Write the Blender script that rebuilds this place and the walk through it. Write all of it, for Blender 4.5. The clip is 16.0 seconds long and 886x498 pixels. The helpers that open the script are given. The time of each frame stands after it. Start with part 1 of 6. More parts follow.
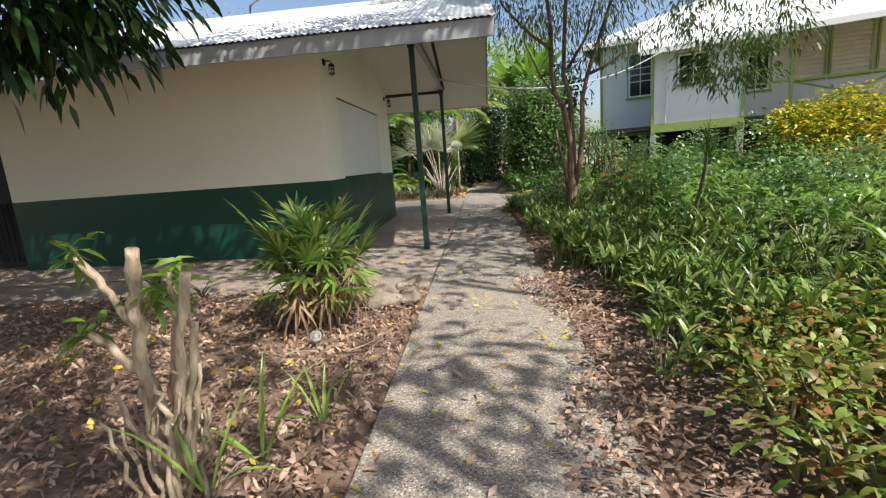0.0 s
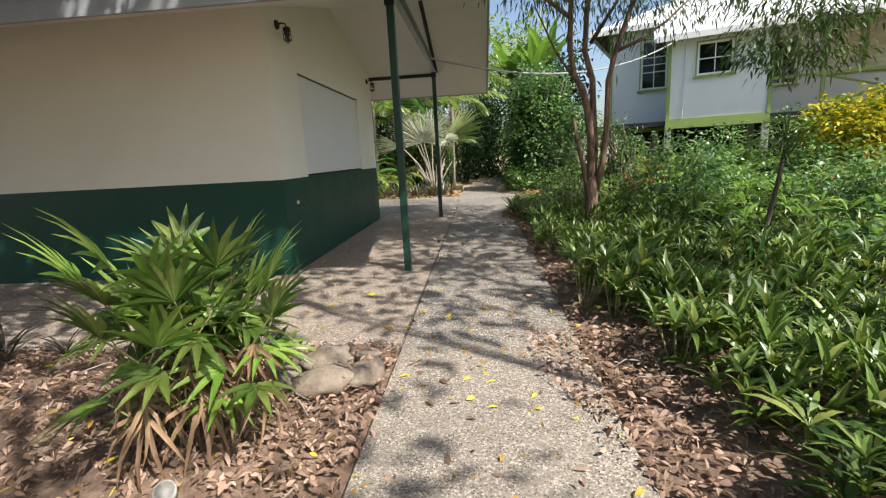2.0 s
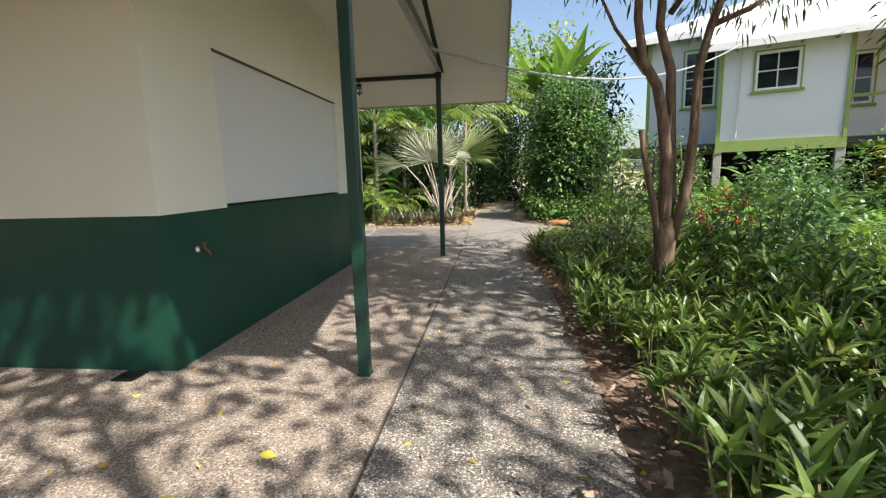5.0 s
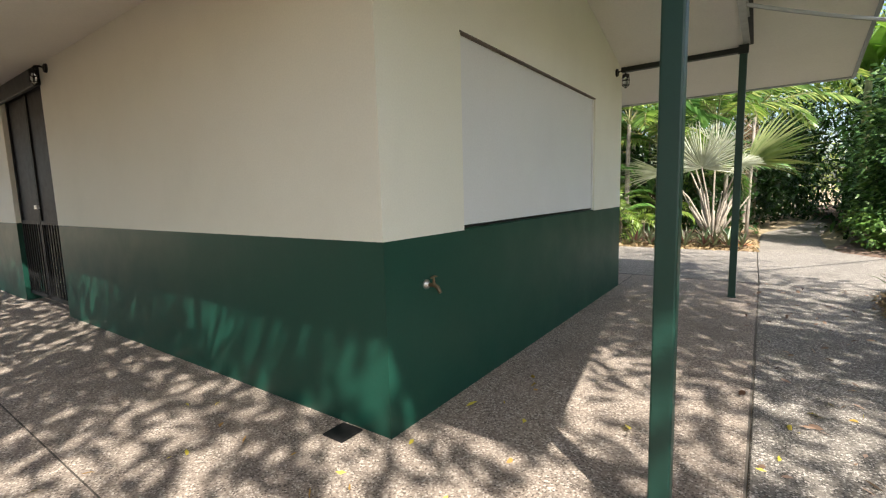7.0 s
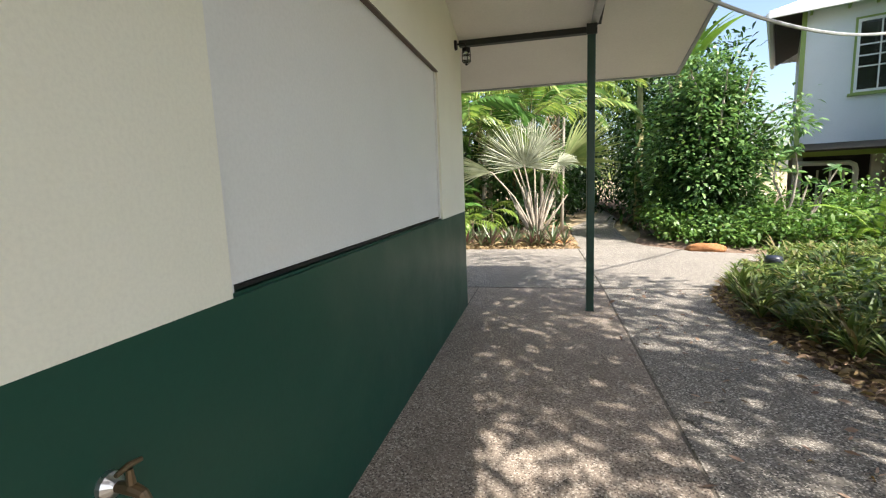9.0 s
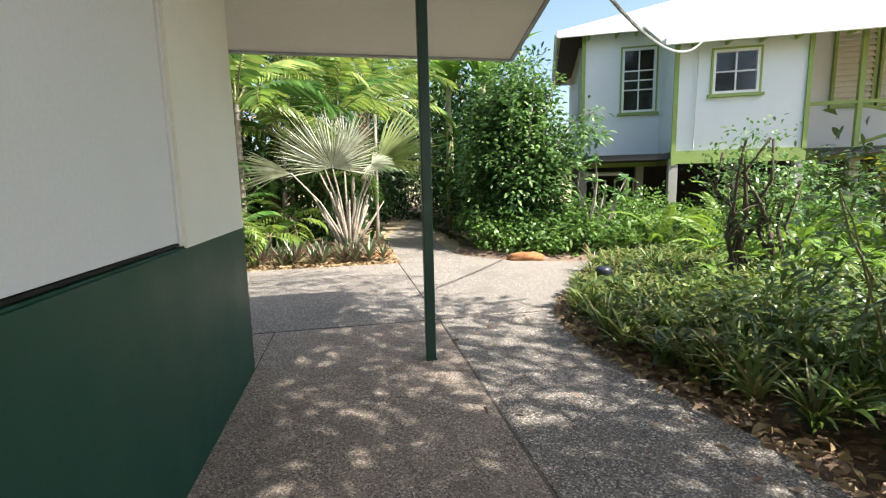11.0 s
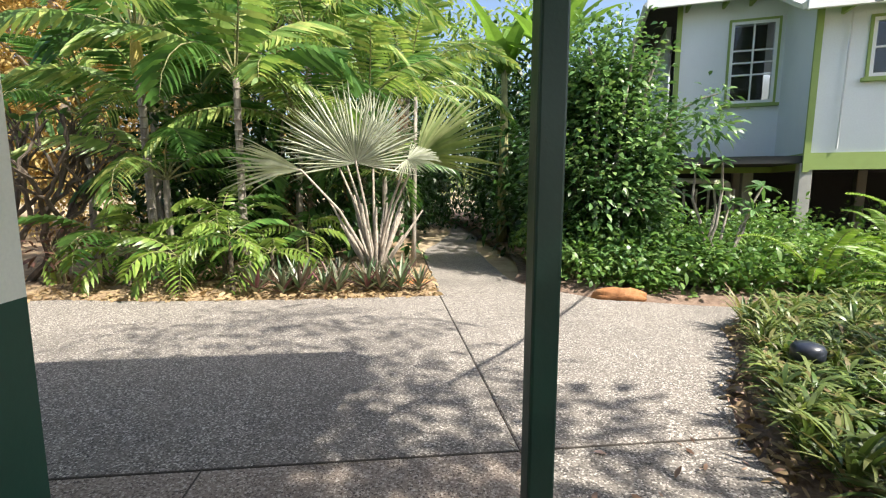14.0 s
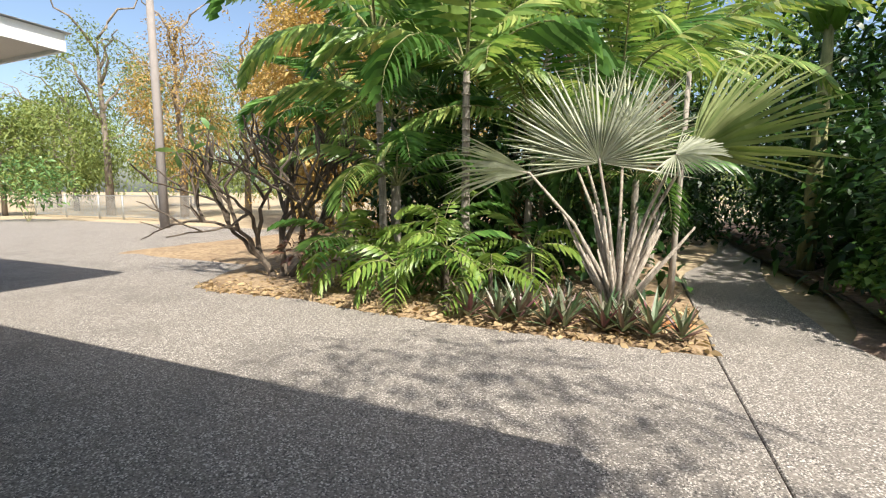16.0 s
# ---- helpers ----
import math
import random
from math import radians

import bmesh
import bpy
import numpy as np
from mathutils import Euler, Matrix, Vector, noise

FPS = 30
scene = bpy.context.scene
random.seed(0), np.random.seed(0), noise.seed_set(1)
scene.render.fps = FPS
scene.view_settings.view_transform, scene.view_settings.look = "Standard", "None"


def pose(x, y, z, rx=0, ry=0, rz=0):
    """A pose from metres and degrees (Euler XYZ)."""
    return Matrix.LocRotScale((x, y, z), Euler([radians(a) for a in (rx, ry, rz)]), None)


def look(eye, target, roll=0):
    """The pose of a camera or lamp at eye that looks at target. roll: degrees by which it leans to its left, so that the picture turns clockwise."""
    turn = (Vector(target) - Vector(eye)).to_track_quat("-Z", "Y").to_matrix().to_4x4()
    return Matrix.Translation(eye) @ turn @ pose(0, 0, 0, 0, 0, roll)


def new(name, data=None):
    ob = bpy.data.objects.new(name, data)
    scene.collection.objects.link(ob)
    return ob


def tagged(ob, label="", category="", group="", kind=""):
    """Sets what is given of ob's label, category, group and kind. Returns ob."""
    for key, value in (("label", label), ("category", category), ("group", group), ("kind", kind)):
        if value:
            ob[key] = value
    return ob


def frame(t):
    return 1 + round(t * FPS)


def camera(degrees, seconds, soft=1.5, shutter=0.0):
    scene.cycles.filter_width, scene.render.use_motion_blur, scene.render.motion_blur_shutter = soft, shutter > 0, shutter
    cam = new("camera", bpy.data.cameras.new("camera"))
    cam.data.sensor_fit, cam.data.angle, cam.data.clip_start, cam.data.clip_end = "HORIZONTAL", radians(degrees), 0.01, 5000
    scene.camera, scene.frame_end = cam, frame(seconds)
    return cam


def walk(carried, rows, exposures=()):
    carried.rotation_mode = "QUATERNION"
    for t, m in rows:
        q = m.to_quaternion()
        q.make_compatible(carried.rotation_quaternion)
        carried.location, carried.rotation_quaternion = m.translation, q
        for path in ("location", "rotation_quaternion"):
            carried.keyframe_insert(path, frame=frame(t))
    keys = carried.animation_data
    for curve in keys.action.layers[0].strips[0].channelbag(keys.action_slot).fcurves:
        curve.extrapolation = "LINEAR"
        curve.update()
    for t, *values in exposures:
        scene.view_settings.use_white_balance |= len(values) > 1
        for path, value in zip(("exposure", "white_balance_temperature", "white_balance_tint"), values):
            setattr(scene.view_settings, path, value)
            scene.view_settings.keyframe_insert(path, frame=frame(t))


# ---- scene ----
cam = camera(88.5, 16.0, soft=1.2)
PATH = [
    (0, (0.219, 0.793, 1.217), (0.026, 2.749, 0.847), -4.2),
    (0.5, (0.211, 1.197, 1.229), (0.021, 3.148, 0.834), -4.1),
    (1, (0.178, 1.588, 1.183), (0.026, 3.544, 0.796), -4.0),
    (1.5, (0.166, 1.994, 1.212), (0.008, 3.952, 0.837), -4.1),
    (2, (0.193, 2.331, 1.253), (0.02, 4.283, 0.854), -3.1),
    (2.5, (0.248, 2.622, 1.265), (0.112, 4.577, 0.868), -2.0),
    (3, (0.292, 3.056, 1.303), (0.234, 5.02, 0.927), -1.9),
    (3.2, (0.294, 3.198, 1.312), (0.272, 5.163, 0.943), -1.8),
    (5.3, (0.183, 4.734, 1.294), (-0.175, 6.678, 0.994), -1.5),
    (5.5, (0.143, 4.861, 1.311), (-0.351, 6.777, 1.024), -1.2),
    (6, (0.052, 5.077, 1.297), (-0.787, 6.873, 1.038), -1.2),
    (6.5, (-0.181, 5.315, 1.344), (-1.294, 6.96, 1.108), -1.5),
    (7, (-0.382, 5.556, 1.336), (-1.53, 7.176, 1.093), -1.6),
    (7.5, (-0.571, 5.891, 1.373), (-1.649, 7.558, 1.128), -2.0),
    (8, (-0.8, 6.218, 1.353), (-1.658, 8.006, 1.094), -2.1),
    (8.5, (-0.998, 6.569, 1.389), (-1.626, 8.448, 1.112), -2.3),
    (9, (-1.115, 6.968, 1.393), (-1.555, 8.899, 1.114), -2.2),
    (9.5, (-1.19, 7.317, 1.396), (-1.436, 9.281, 1.108), -1.9),
    (10, (-1.228, 7.7, 1.383), (-1.25, 9.679, 1.099), -1.8),
    (10.2, (-1.242, 7.86, 1.375), (-1.173, 9.837, 1.084), -1.8),
    (12.3, (-1.015, 9.495, 1.348), (-0.427, 11.393, 1.115), -0.6),
    (12.5, (-0.993, 9.628, 1.334), (-0.434, 11.535, 1.107), -0.3),
    (13, (-1.0, 10.02, 1.353), (-0.556, 11.957, 1.128), -0.1),
    (13.5, (-1.026, 10.402, 1.347), (-0.715, 12.363, 1.104), 0.2),
    (14, (-1.051, 10.776, 1.366), (-0.837, 12.747, 1.108), 0.1),
    (14.5, (-1.106, 11.157, 1.398), (-1.028, 13.137, 1.13), -0.5),
    (14.6, (-1.112, 11.231, 1.397), (-1.079, 13.214, 1.136), -0.6),
    (15, (-1.113, 11.511, 1.383), (-1.289, 13.484, 1.112), -0.2),
    (15.5, (-1.108, 11.801, 1.397), (-1.585, 13.727, 1.142), 0.2),
    (16, (-1.174, 12.1, 1.395), (-1.948, 13.928, 1.153), 0.3),
]
walk(cam, [(t, look(eye, target, roll)) for t, eye, target, roll in PATH],
     exposures=[(0.0, 0.72), (2.0, 0.8), (3.0, 1.0), (5.5, 1.0), (6.0, 1.05), (7.0, 1.3), (8.0, 1.4), (10.0, 1.45), (12.5, 1.45), (14.0, 1.25), (16.0, 1.0)])

# ---- world and sun ----
SUN_DIR = Vector((1.75, -1.4, 2.7)).normalized()
world = bpy.data.worlds.new("sky")
scene.world = world
world.use_nodes = True
wn = world.node_tree.nodes
sky = wn.new("ShaderNodeTexSky")
sky.sky_type = "NISHITA"
sky.sun_disc = False
sky.sun_elevation = math.asin(SUN_DIR.z)
sky.sun_rotation = math.atan2(SUN_DIR.x, SUN_DIR.y)
sky.air_density, sky.dust_density, sky.ozone_density = 1.0, 2.5, 1.0
world.node_tree.links.new(sky.outputs[0], wn["Background"].inputs[0])
wn["Background"].inputs[1].default_value = 0.115
sun = new("sun", bpy.data.lights.new("sun", "SUN"))
sun.data.energy, sun.data.angle, sun.data.color = 4.6, radians(0.55), (1.0, 0.95, 0.86)
sun.matrix_world = look(SUN_DIR * 60, (0, 0, 0))


# ---- materials ----
def mat(name):
    m = bpy.data.materials.new(name)
    m.use_nodes = True
    return m, m.node_tree.nodes, m.node_tree.links, m.node_tree.nodes["Principled BSDF"]


def noise_tex(n, l, scale, detail=4.0, rough=0.6, coords="Object"):
    tc = n.new("ShaderNodeTexCoord")
    t = n.new("ShaderNodeTexNoise")
    t.inputs["Scale"].default_value, t.inputs["Detail"].default_value, t.inputs["Roughness"].default_value = scale, detail, rough
    l.new(tc.outputs[coords], t.inputs["Vector"])
    return t


def ramp(n, l, source, stops):
    r = n.new("ShaderNodeValToRGB")
    el = r.color_ramp.elements
    while len(el) < len(stops):
        el.new(0.5)
    for e, (p, c) in zip(el, stops):
        e.position, e.color = p, (*c, 1)
    l.new(source, r.inputs[0])
    return r


def mix(n, l, a, b, fac, mode="MIX"):
    m = n.new("ShaderNodeMixRGB")
    m.blend_type = mode
    for s, v in ((0, fac), (1, a), (2, b)):
        if isinstance(v, (float, int)):
            m.inputs[s].default_value = v
        elif isinstance(v, tuple):
            m.inputs[s].default_value = (*v, 1)
        else:
            l.new(v, m.inputs[s])
    return m.outputs[0]


def bump(n, l, p, height, strength, dist=0.01):
    b = n.new("ShaderNodeBump")
    b.inputs["Strength"].default_value, b.inputs["Distance"].default_value = strength, dist
    l.new(height, b.inputs["Height"])
    l.new(b.outputs[0], p.inputs["Normal"])


def paint(name, color, rough=0.5, wear=0.12, scale=3.0, grain=60.0, metal=0.0, bumps=0.15, dirt=(0.25, 0.22, 0.17)):
    """Painted or plain surface: broad stains, fine grain."""
    m, n, l, p = mat(name)
    broad = noise_tex(n, l, scale, 6.0, 0.65)
    fine = noise_tex(n, l, grain, 3.0)
    f = ramp(n, l, broad.outputs[0], [(0.45, (0, 0, 0)), (0.8, (wear, wear, wear))])
    c = mix(n, l, color, tuple(0.55 * a + 0.45 * d * a for a, d in zip(color, dirt)), f.outputs[0])
    c = mix(n, l, c, tuple(a * 0.86 for a in color), ramp(n, l, fine.outputs[0], [(0.4, (0, 0, 0)), (0.75, (0.5, 0.5, 0.5))]).outputs[0])
    l.new(c, p.inputs["Base Color"])
    r = ramp(n, l, broad.outputs[0], [(0.3, (rough,) * 3), (0.8, (min(1, rough + 0.15),) * 3)])
    l.new(r.outputs[0], p.inputs["Roughness"])
    p.inputs["Metallic"].default_value = metal
    bump(n, l, p, fine.outputs[0], bumps, 0.004)
    return m


def aggregate(name, dark, mid, light, dust):
    """Exposed-aggregate concrete: small pebbles in a cement bed, with broad stains."""
    m, n, l, p = mat(name)
    tc = n.new("ShaderNodeTexCoord")
    v = n.new("ShaderNodeTexVoronoi")
    v.inputs["Scale"].default_value = 105.0
    l.new(tc.outputs["Object"], v.inputs["Vector"])
    sep = n.new("ShaderNodeSeparateColor")
    l.new(v.outputs["Color"], sep.inputs[0])
    stones = ramp(n, l, sep.outputs[0], [(0.0, dark), (0.2, dark), (0.42, mid), (0.68, mid), (0.9, light)])
    broad = noise_tex(n, l, 0.9, 6.0, 0.7)
    patch = noise_tex(n, l, 5.0, 5.0, 0.7)
    c = mix(n, l, stones.outputs[0], dust, ramp(n, l, v.outputs["Distance"], [(0.35, (0, 0, 0)), (0.75, (0.8, 0.8, 0.8))]).outputs[0])
    c = mix(n, l, c, dust, ramp(n, l, patch.outputs[0], [(0.45, (0, 0, 0)), (0.75, (0.55, 0.55, 0.55))]).outputs[0])
    c = mix(n, l, c, tuple(a * 0.55 for a in mid), ramp(n, l, broad.outputs[0], [(0.5, (0, 0, 0)), (0.8, (0.7, 0.7, 0.7))]).outputs[0])
    l.new(c, p.inputs["Base Color"])
    p.inputs["Roughness"].default_value = 0.85
    bump(n, l, p, v.outputs["Distance"], 0.5, 0.006)
    return m


def soil(name, a, b, c3, scale=9.0):
    m, n, l, p = mat(name)
    t1 = noise_tex(n, l, scale, 8.0, 0.75)
    t2 = noise_tex(n, l, 1.1, 4.0, 0.6)
    col = ramp(n, l, t1.outputs[0], [(0.3, a), (0.5, b), (0.72, c3)])
    col = mix(n, l, col.outputs[0], a, ramp(n, l, t2.outputs[0], [(0.45, (0, 0, 0)), (0.75, (0.6, 0.6, 0.6))]).outputs[0])
    l.new(col, p.inputs["Base Color"])
    p.inputs["Roughness"].default_value = 0.95
    bump(n, l, p, t1.outputs[0], 0.9, 0.03)
    return m


def leafy(name, colors, trans=0.35, rough=0.42, veins=0.0, per_object=False, spec=0.4):
    """Leaves: colour by single leaf, light passes through."""
    m, n, l, p = mat(name)
    if per_object:
        rnd = n.new("ShaderNodeObjectInfo").outputs["Random"]
    else:
        rnd = n.new("ShaderNodeNewGeometry").outputs["Random Per Island"]
    k = len(colors)
    r = ramp(n, l, rnd, [(i / max(1, k - 1), c) for i, c in enumerate(colors)])
    t = noise_tex(n, l, 6.0, 3.0)
    col = mix(n, l, r.outputs[0], tuple(x * 0.6 for x in colors[0]), ramp(n, l, t.outputs[0], [(0.4, (0, 0, 0)), (0.8, (0.6, 0.6, 0.6))]).outputs[0])
    l.new(col, p.inputs["Base Color"])
    p.inputs["Roughness"].default_value = rough
    p.inputs["Specular IOR Level"].default_value = spec
    tr = n.new("ShaderNodeBsdfTranslucent")
    bright = mix(n, l, col, (1.15, 1.15, 0.75), 0.9, "MULTIPLY")
    l.new(bright, tr.inputs[0])
    ms = n.new("ShaderNodeMixShader")
    ms.inputs[0].default_value = trans
    l.new(p.outputs[0], ms.inputs[1])
    l.new(tr.outputs[0], ms.inputs[2])
    l.new(ms.outputs[0], n["Material Output"].inputs[0])
    return m


def barky(name, a, b, scale=14.0):
    m, n, l, p = mat(name)
    tc = n.new("ShaderNodeTexCoord")
    mp = n.new("ShaderNodeMapping")
    mp.inputs["Scale"].default_value = (1, 1, 0.22)
    l.new(tc.outputs["Object"], mp.inputs[0])
    t = n.new("ShaderNodeTexNoise")
    t.inputs["Scale"].default_value, t.inputs["Detail"].default_value, t.inputs["Roughness"].default_value = scale, 7.0, 0.7
    l.new(mp.outputs[0], t.inputs["Vector"])
    col = ramp(n, l, t.outputs[0], [(0.32, a), (0.55, b), (0.8, tuple(min(1, x * 1.35) for x in b))])
    l.new(col.outputs[0], p.inputs["Base Color"])
    p.inputs["Roughness"].default_value = 0.9
    bump(n, l, p, t.outputs[0], 0.8, 0.02)
    return m


def glass(name):
    m, n, l, p = mat(name)
    p.inputs["Base Color"].default_value = (0.75, 0.82, 0.85, 1)
    p.inputs["Roughness"].default_value = 0.03
    p.inputs["Transmission Weight"].default_value = 1.0
    p.inputs["IOR"].default_value = 1.45
    return m


CREAM = paint("cream_wall_paint", (0.738, 0.732, 0.622), 0.6, 0.22, 1.3, 90)
SOFFIT = paint("white_soffit_paint", (0.78, 0.75, 0.69), 0.65, 0.2, 1.6, 50)
DADO = paint("dark_green_gloss_paint", (0.007, 0.052, 0.034), 0.4, 0.3, 2.2, 40, bumps=0.12, dirt=(1.6, 1.6, 1.6))
DADO.node_tree.nodes["Principled BSDF"].inputs["Specular IOR Level"].default_value = 0.38
SHUTTER = paint("white_shutter_paint", (0.68, 0.69, 0.67), 0.4, 0.12, 1.8, 70, bumps=0.05)
POSTGREEN = paint("green_post_enamel", (0.009, 0.045, 0.032), 0.36, 0.3, 6, 50, bumps=0.2)
DARKMETAL = paint("dark_green_beam_enamel", (0.009, 0.015, 0.013), 0.5, 0.3, 6, 50)
GALV = paint("galvanised_steel", (0.4, 0.41, 0.4), 0.45, 0.6, 8, 60, metal=0.6, bumps=0.2)
ROOFMETAL = paint("weathered_zinc_roofing", (0.66, 0.67, 0.68), 0.45, 0.5, 2.5, 30, metal=0.1)
FASCIA = paint("grey_fascia_paint", (0.34, 0.36, 0.38), 0.6, 0.9, 5, 40, dirt=(0.5, 0.5, 0.5))
BLACKIRON = paint("black_iron", (0.012, 0.012, 0.012), 0.5, 0.3, 10, 60)
BLACKIRON.node_tree.nodes["Principled BSDF"].inputs["Specular IOR Level"].default_value = 0.25
BRASS = paint("aged_brass", (0.17, 0.12, 0.07), 0.45, 0.6, 30, 80, metal=0.8)
CHROME = paint("dull_chrome", (0.6, 0.6, 0.6), 0.25, 0.3, 30, 80, metal=1.0)
GREYPLASTIC = paint("grey_white_plastic", (0.62, 0.63, 0.62), 0.5, 0.2, 10, 60)
AGG_PINK = aggregate("aggregate_warm", (0.07, 0.052, 0.042), (0.235, 0.187, 0.15), (0.57, 0.5, 0.43), (0.3, 0.243, 0.196))
AGG_GREY = aggregate("aggregate_grey", (0.042, 0.037, 0.034), (0.165, 0.147, 0.128), (0.64, 0.585, 0.52), (0.235, 0.206, 0.174))
AGG_PATH = aggregate("aggregate_dusty", (0.085, 0.072, 0.06), (0.215, 0.187, 0.155), (0.52, 0.465, 0.4), (0.29, 0.25, 0.205))
JOINT = paint("joint_filler", (0.06, 0.05, 0.04), 0.9, 0.5, 20, 80)
JOINT_DUSTY = paint("dusty_joint_filler", (0.13, 0.11, 0.09), 0.9, 0.5, 20, 80)
LITTERSOIL = soil("leaf_litter_soil", (0.09, 0.058, 0.04), (0.21, 0.14, 0.10), (0.38, 0.27, 0.20))
DRYGROUND = soil("dry_sandy_ground", (0.28, 0.20, 0.12), (0.42, 0.33, 0.21), (0.52, 0.42, 0.28), 3.0)
HOUSEWHITE = paint("house_white_boards", (0.74, 0.77, 0.78), 0.6, 0.2, 1.2, 40)
HOUSEGREEN = paint("house_olive_green_trim", (0.27, 0.36, 0.10), 0.55, 0.3, 4, 50)
FRAMEWHITE = paint("white_window_frame", (0.82, 0.82, 0.80), 0.5, 0.1, 6, 60)
LOUVRE = paint("cream_louvre", (0.8, 0.77, 0.66), 0.55, 0.4, 5, 60)
CONCRETE = paint("grey_concrete_stump", (0.4, 0.38, 0.35), 0.85, 0.5, 4, 40)
# Near-black puts room and underfloor shade into the colour; dark eave boards share it.
SHADEDARK = paint("shade_and_eave_dark", (0.05, 0.05, 0.05), 0.9, 0.1)
GLASS = glass("window_glass")


# ---- building helpers ----
class Mesh:
    """Collects vertices and faces, then becomes one mesh object."""

    def __init__(self):
        self.v, self.f, self.m = [], [], []

    def add(self, verts, faces, slot=0):
        k = len(self.v)
        self.v.extend(tuple(a) for a in verts)
        self.f.extend(tuple(i + k for i in f) for f in faces)
        self.m.extend([slot] * len(faces))

    def box(self, x0, y0, z0, x1, y1, z1, slot=0):
        self.add([(x0, y0, z0), (x1, y0, z0), (x1, y1, z0), (x0, y1, z0), (x0, y0, z1), (x1, y0, z1), (x1, y1, z1), (x0, y1, z1)],
                 [(0, 3, 2, 1), (4, 5, 6, 7), (0, 1, 5, 4), (1, 2, 6, 5), (2, 3, 7, 6), (3, 0, 4, 7)], slot)

    def slab(self, poly, z0, z1, slot=0):
        k = len(poly)
        self.add([(x, y, z0) for x, y in poly] + [(x, y, z1) for x, y in poly],
                 [tuple(range(k))[::-1], tuple(range(k, 2 * k))] + [(i, (i + 1) % k, k + (i + 1) % k, k + i) for i in range(k)], slot)

    def tube(self, points, radii, sides=8, slot=0, cap=True):
        pts = [Vector(p) for p in points]
        if isinstance(radii, (float, int)):
            radii = [radii] * len(pts)
        ref = Vector((0.13, 0.31, 0.94)).normalized()
        vs, k = [], len(pts)
        for i, p in enumerate(pts):
            d = (pts[min(i + 1, k - 1)] - pts[max(i - 1, 0)]).normalized()
            a = d.cross(ref)
            if a.length < 0.1:
                a = d.cross(Vector((1, 0, 0)))
            a.normalize()
            b = d.cross(a)
            for s in range(sides):
                w = 2 * math.pi * s / sides
                vs.append(p + (a * math.cos(w) + b * math.sin(w)) * radii[i])
        fs = [(i * sides + s, i * sides + (s + 1) % sides, (i + 1) * sides + (s + 1) % sides, (i + 1) * sides + s) for i in range(k - 1) for s in range(sides)]
        if cap:
            fs += [tuple(range(sides))[::-1], tuple(range((k - 1) * sides, k * sides))]
        self.add(vs, fs, slot)

    def leaf(self, base, way, length, width, droop=0.3, segs=4, fold=0.25, side=None, slot=0, blunt=0.5):
        """A folded blade that bends down along its length."""
        base, way = Vector(base), Vector(way).normalized()
        side = Vector(side) if side else way.cross(Vector((0, 0, 1)))
        if side.length < 0.05:
            side = Vector((1, 0, 0))
        side.normalize()
        vs, p, d = [], base.copy(), way.copy()
        for i in range(segs + 1):
            t = i / segs
            w = width * 0.5 * (math.sin(math.pi * min(1.0, 0.12 + t * 0.88) ** blunt) if i < segs else 0.02)
            up = side.cross(d).normalized()
            vs += [p - side * w + up * (w * fold), p, p + side * w + up * (w * fold)]
            p = p + d * (length / segs)
            d = (d + Vector((0, 0, -droop / segs * (0.5 + t)))).normalized()
        fs = []
        for i in range(segs):
            a = 3 * i
            fs += [(a, a + 1, a + 4, a + 3), (a + 1, a + 2, a + 5, a + 4)]
        self.add(vs, fs, slot)

    def data(self, name, mats, smooth=False):
        me = bpy.data.meshes.new(name)
        me.from_pydata(self.v, [], self.f)
        for m in mats if isinstance(mats, (list, tuple)) else [mats]:
            me.materials.append(m)
        me.polygons.foreach_set("material_index", self.m)
        if smooth:
            me.polygons.foreach_set("use_smooth", [True] * len(self.f))
        me.update()
        return me

    def make(self, name, mats, parent=None, label="", category="", group="", kind="", smooth=False, at=None):
        ob = new(name, self.data(name, mats, smooth))
        if parent:
            ob.parent = parent
        if at is not None:
            ob.matrix_basis = at
        return tagged(ob, label, category, group, kind)


def part(name, mesh, mats, parent, label="", smooth=False):
    return mesh.make(name, mats, parent, label, smooth=smooth)


def thing(name, label, category, group="", kind="", at=None):
    ob = new(name)
    ob.empty_display_size = 0.1
    if at is not None:
        ob.matrix_basis = at
    return tagged(ob, label, category, group, kind)


def boxes(*bs):
    m = Mesh()
    for b in bs:
        m.box(*b)
    return m


def soft(ob, width=0.006, segs=2):
    md = ob.modifiers.new("bevel", "BEVEL")
    md.width, md.segments, md.limit_method = width, segs, "ANGLE"
    return ob


# ---- ground and pavement ----
g = Mesh()
g.add([(-2500, -2500, -0.06), (2500, -2500, -0.06), (2500, 2500, -0.06), (-2500, 2500, -0.06)], [(0, 1, 2, 3)])
g.make("ground", DRYGROUND, label="dry sandy ground reaching into the distance", category="ground", kind="structure")


def pave(name, poly, material, label, z=0.0):
    m = Mesh()
    m.slab(poly, -0.12, z)
    return soft(m.make(name, material, label=label, category="pavement", kind="structure"), 0.008, 1)


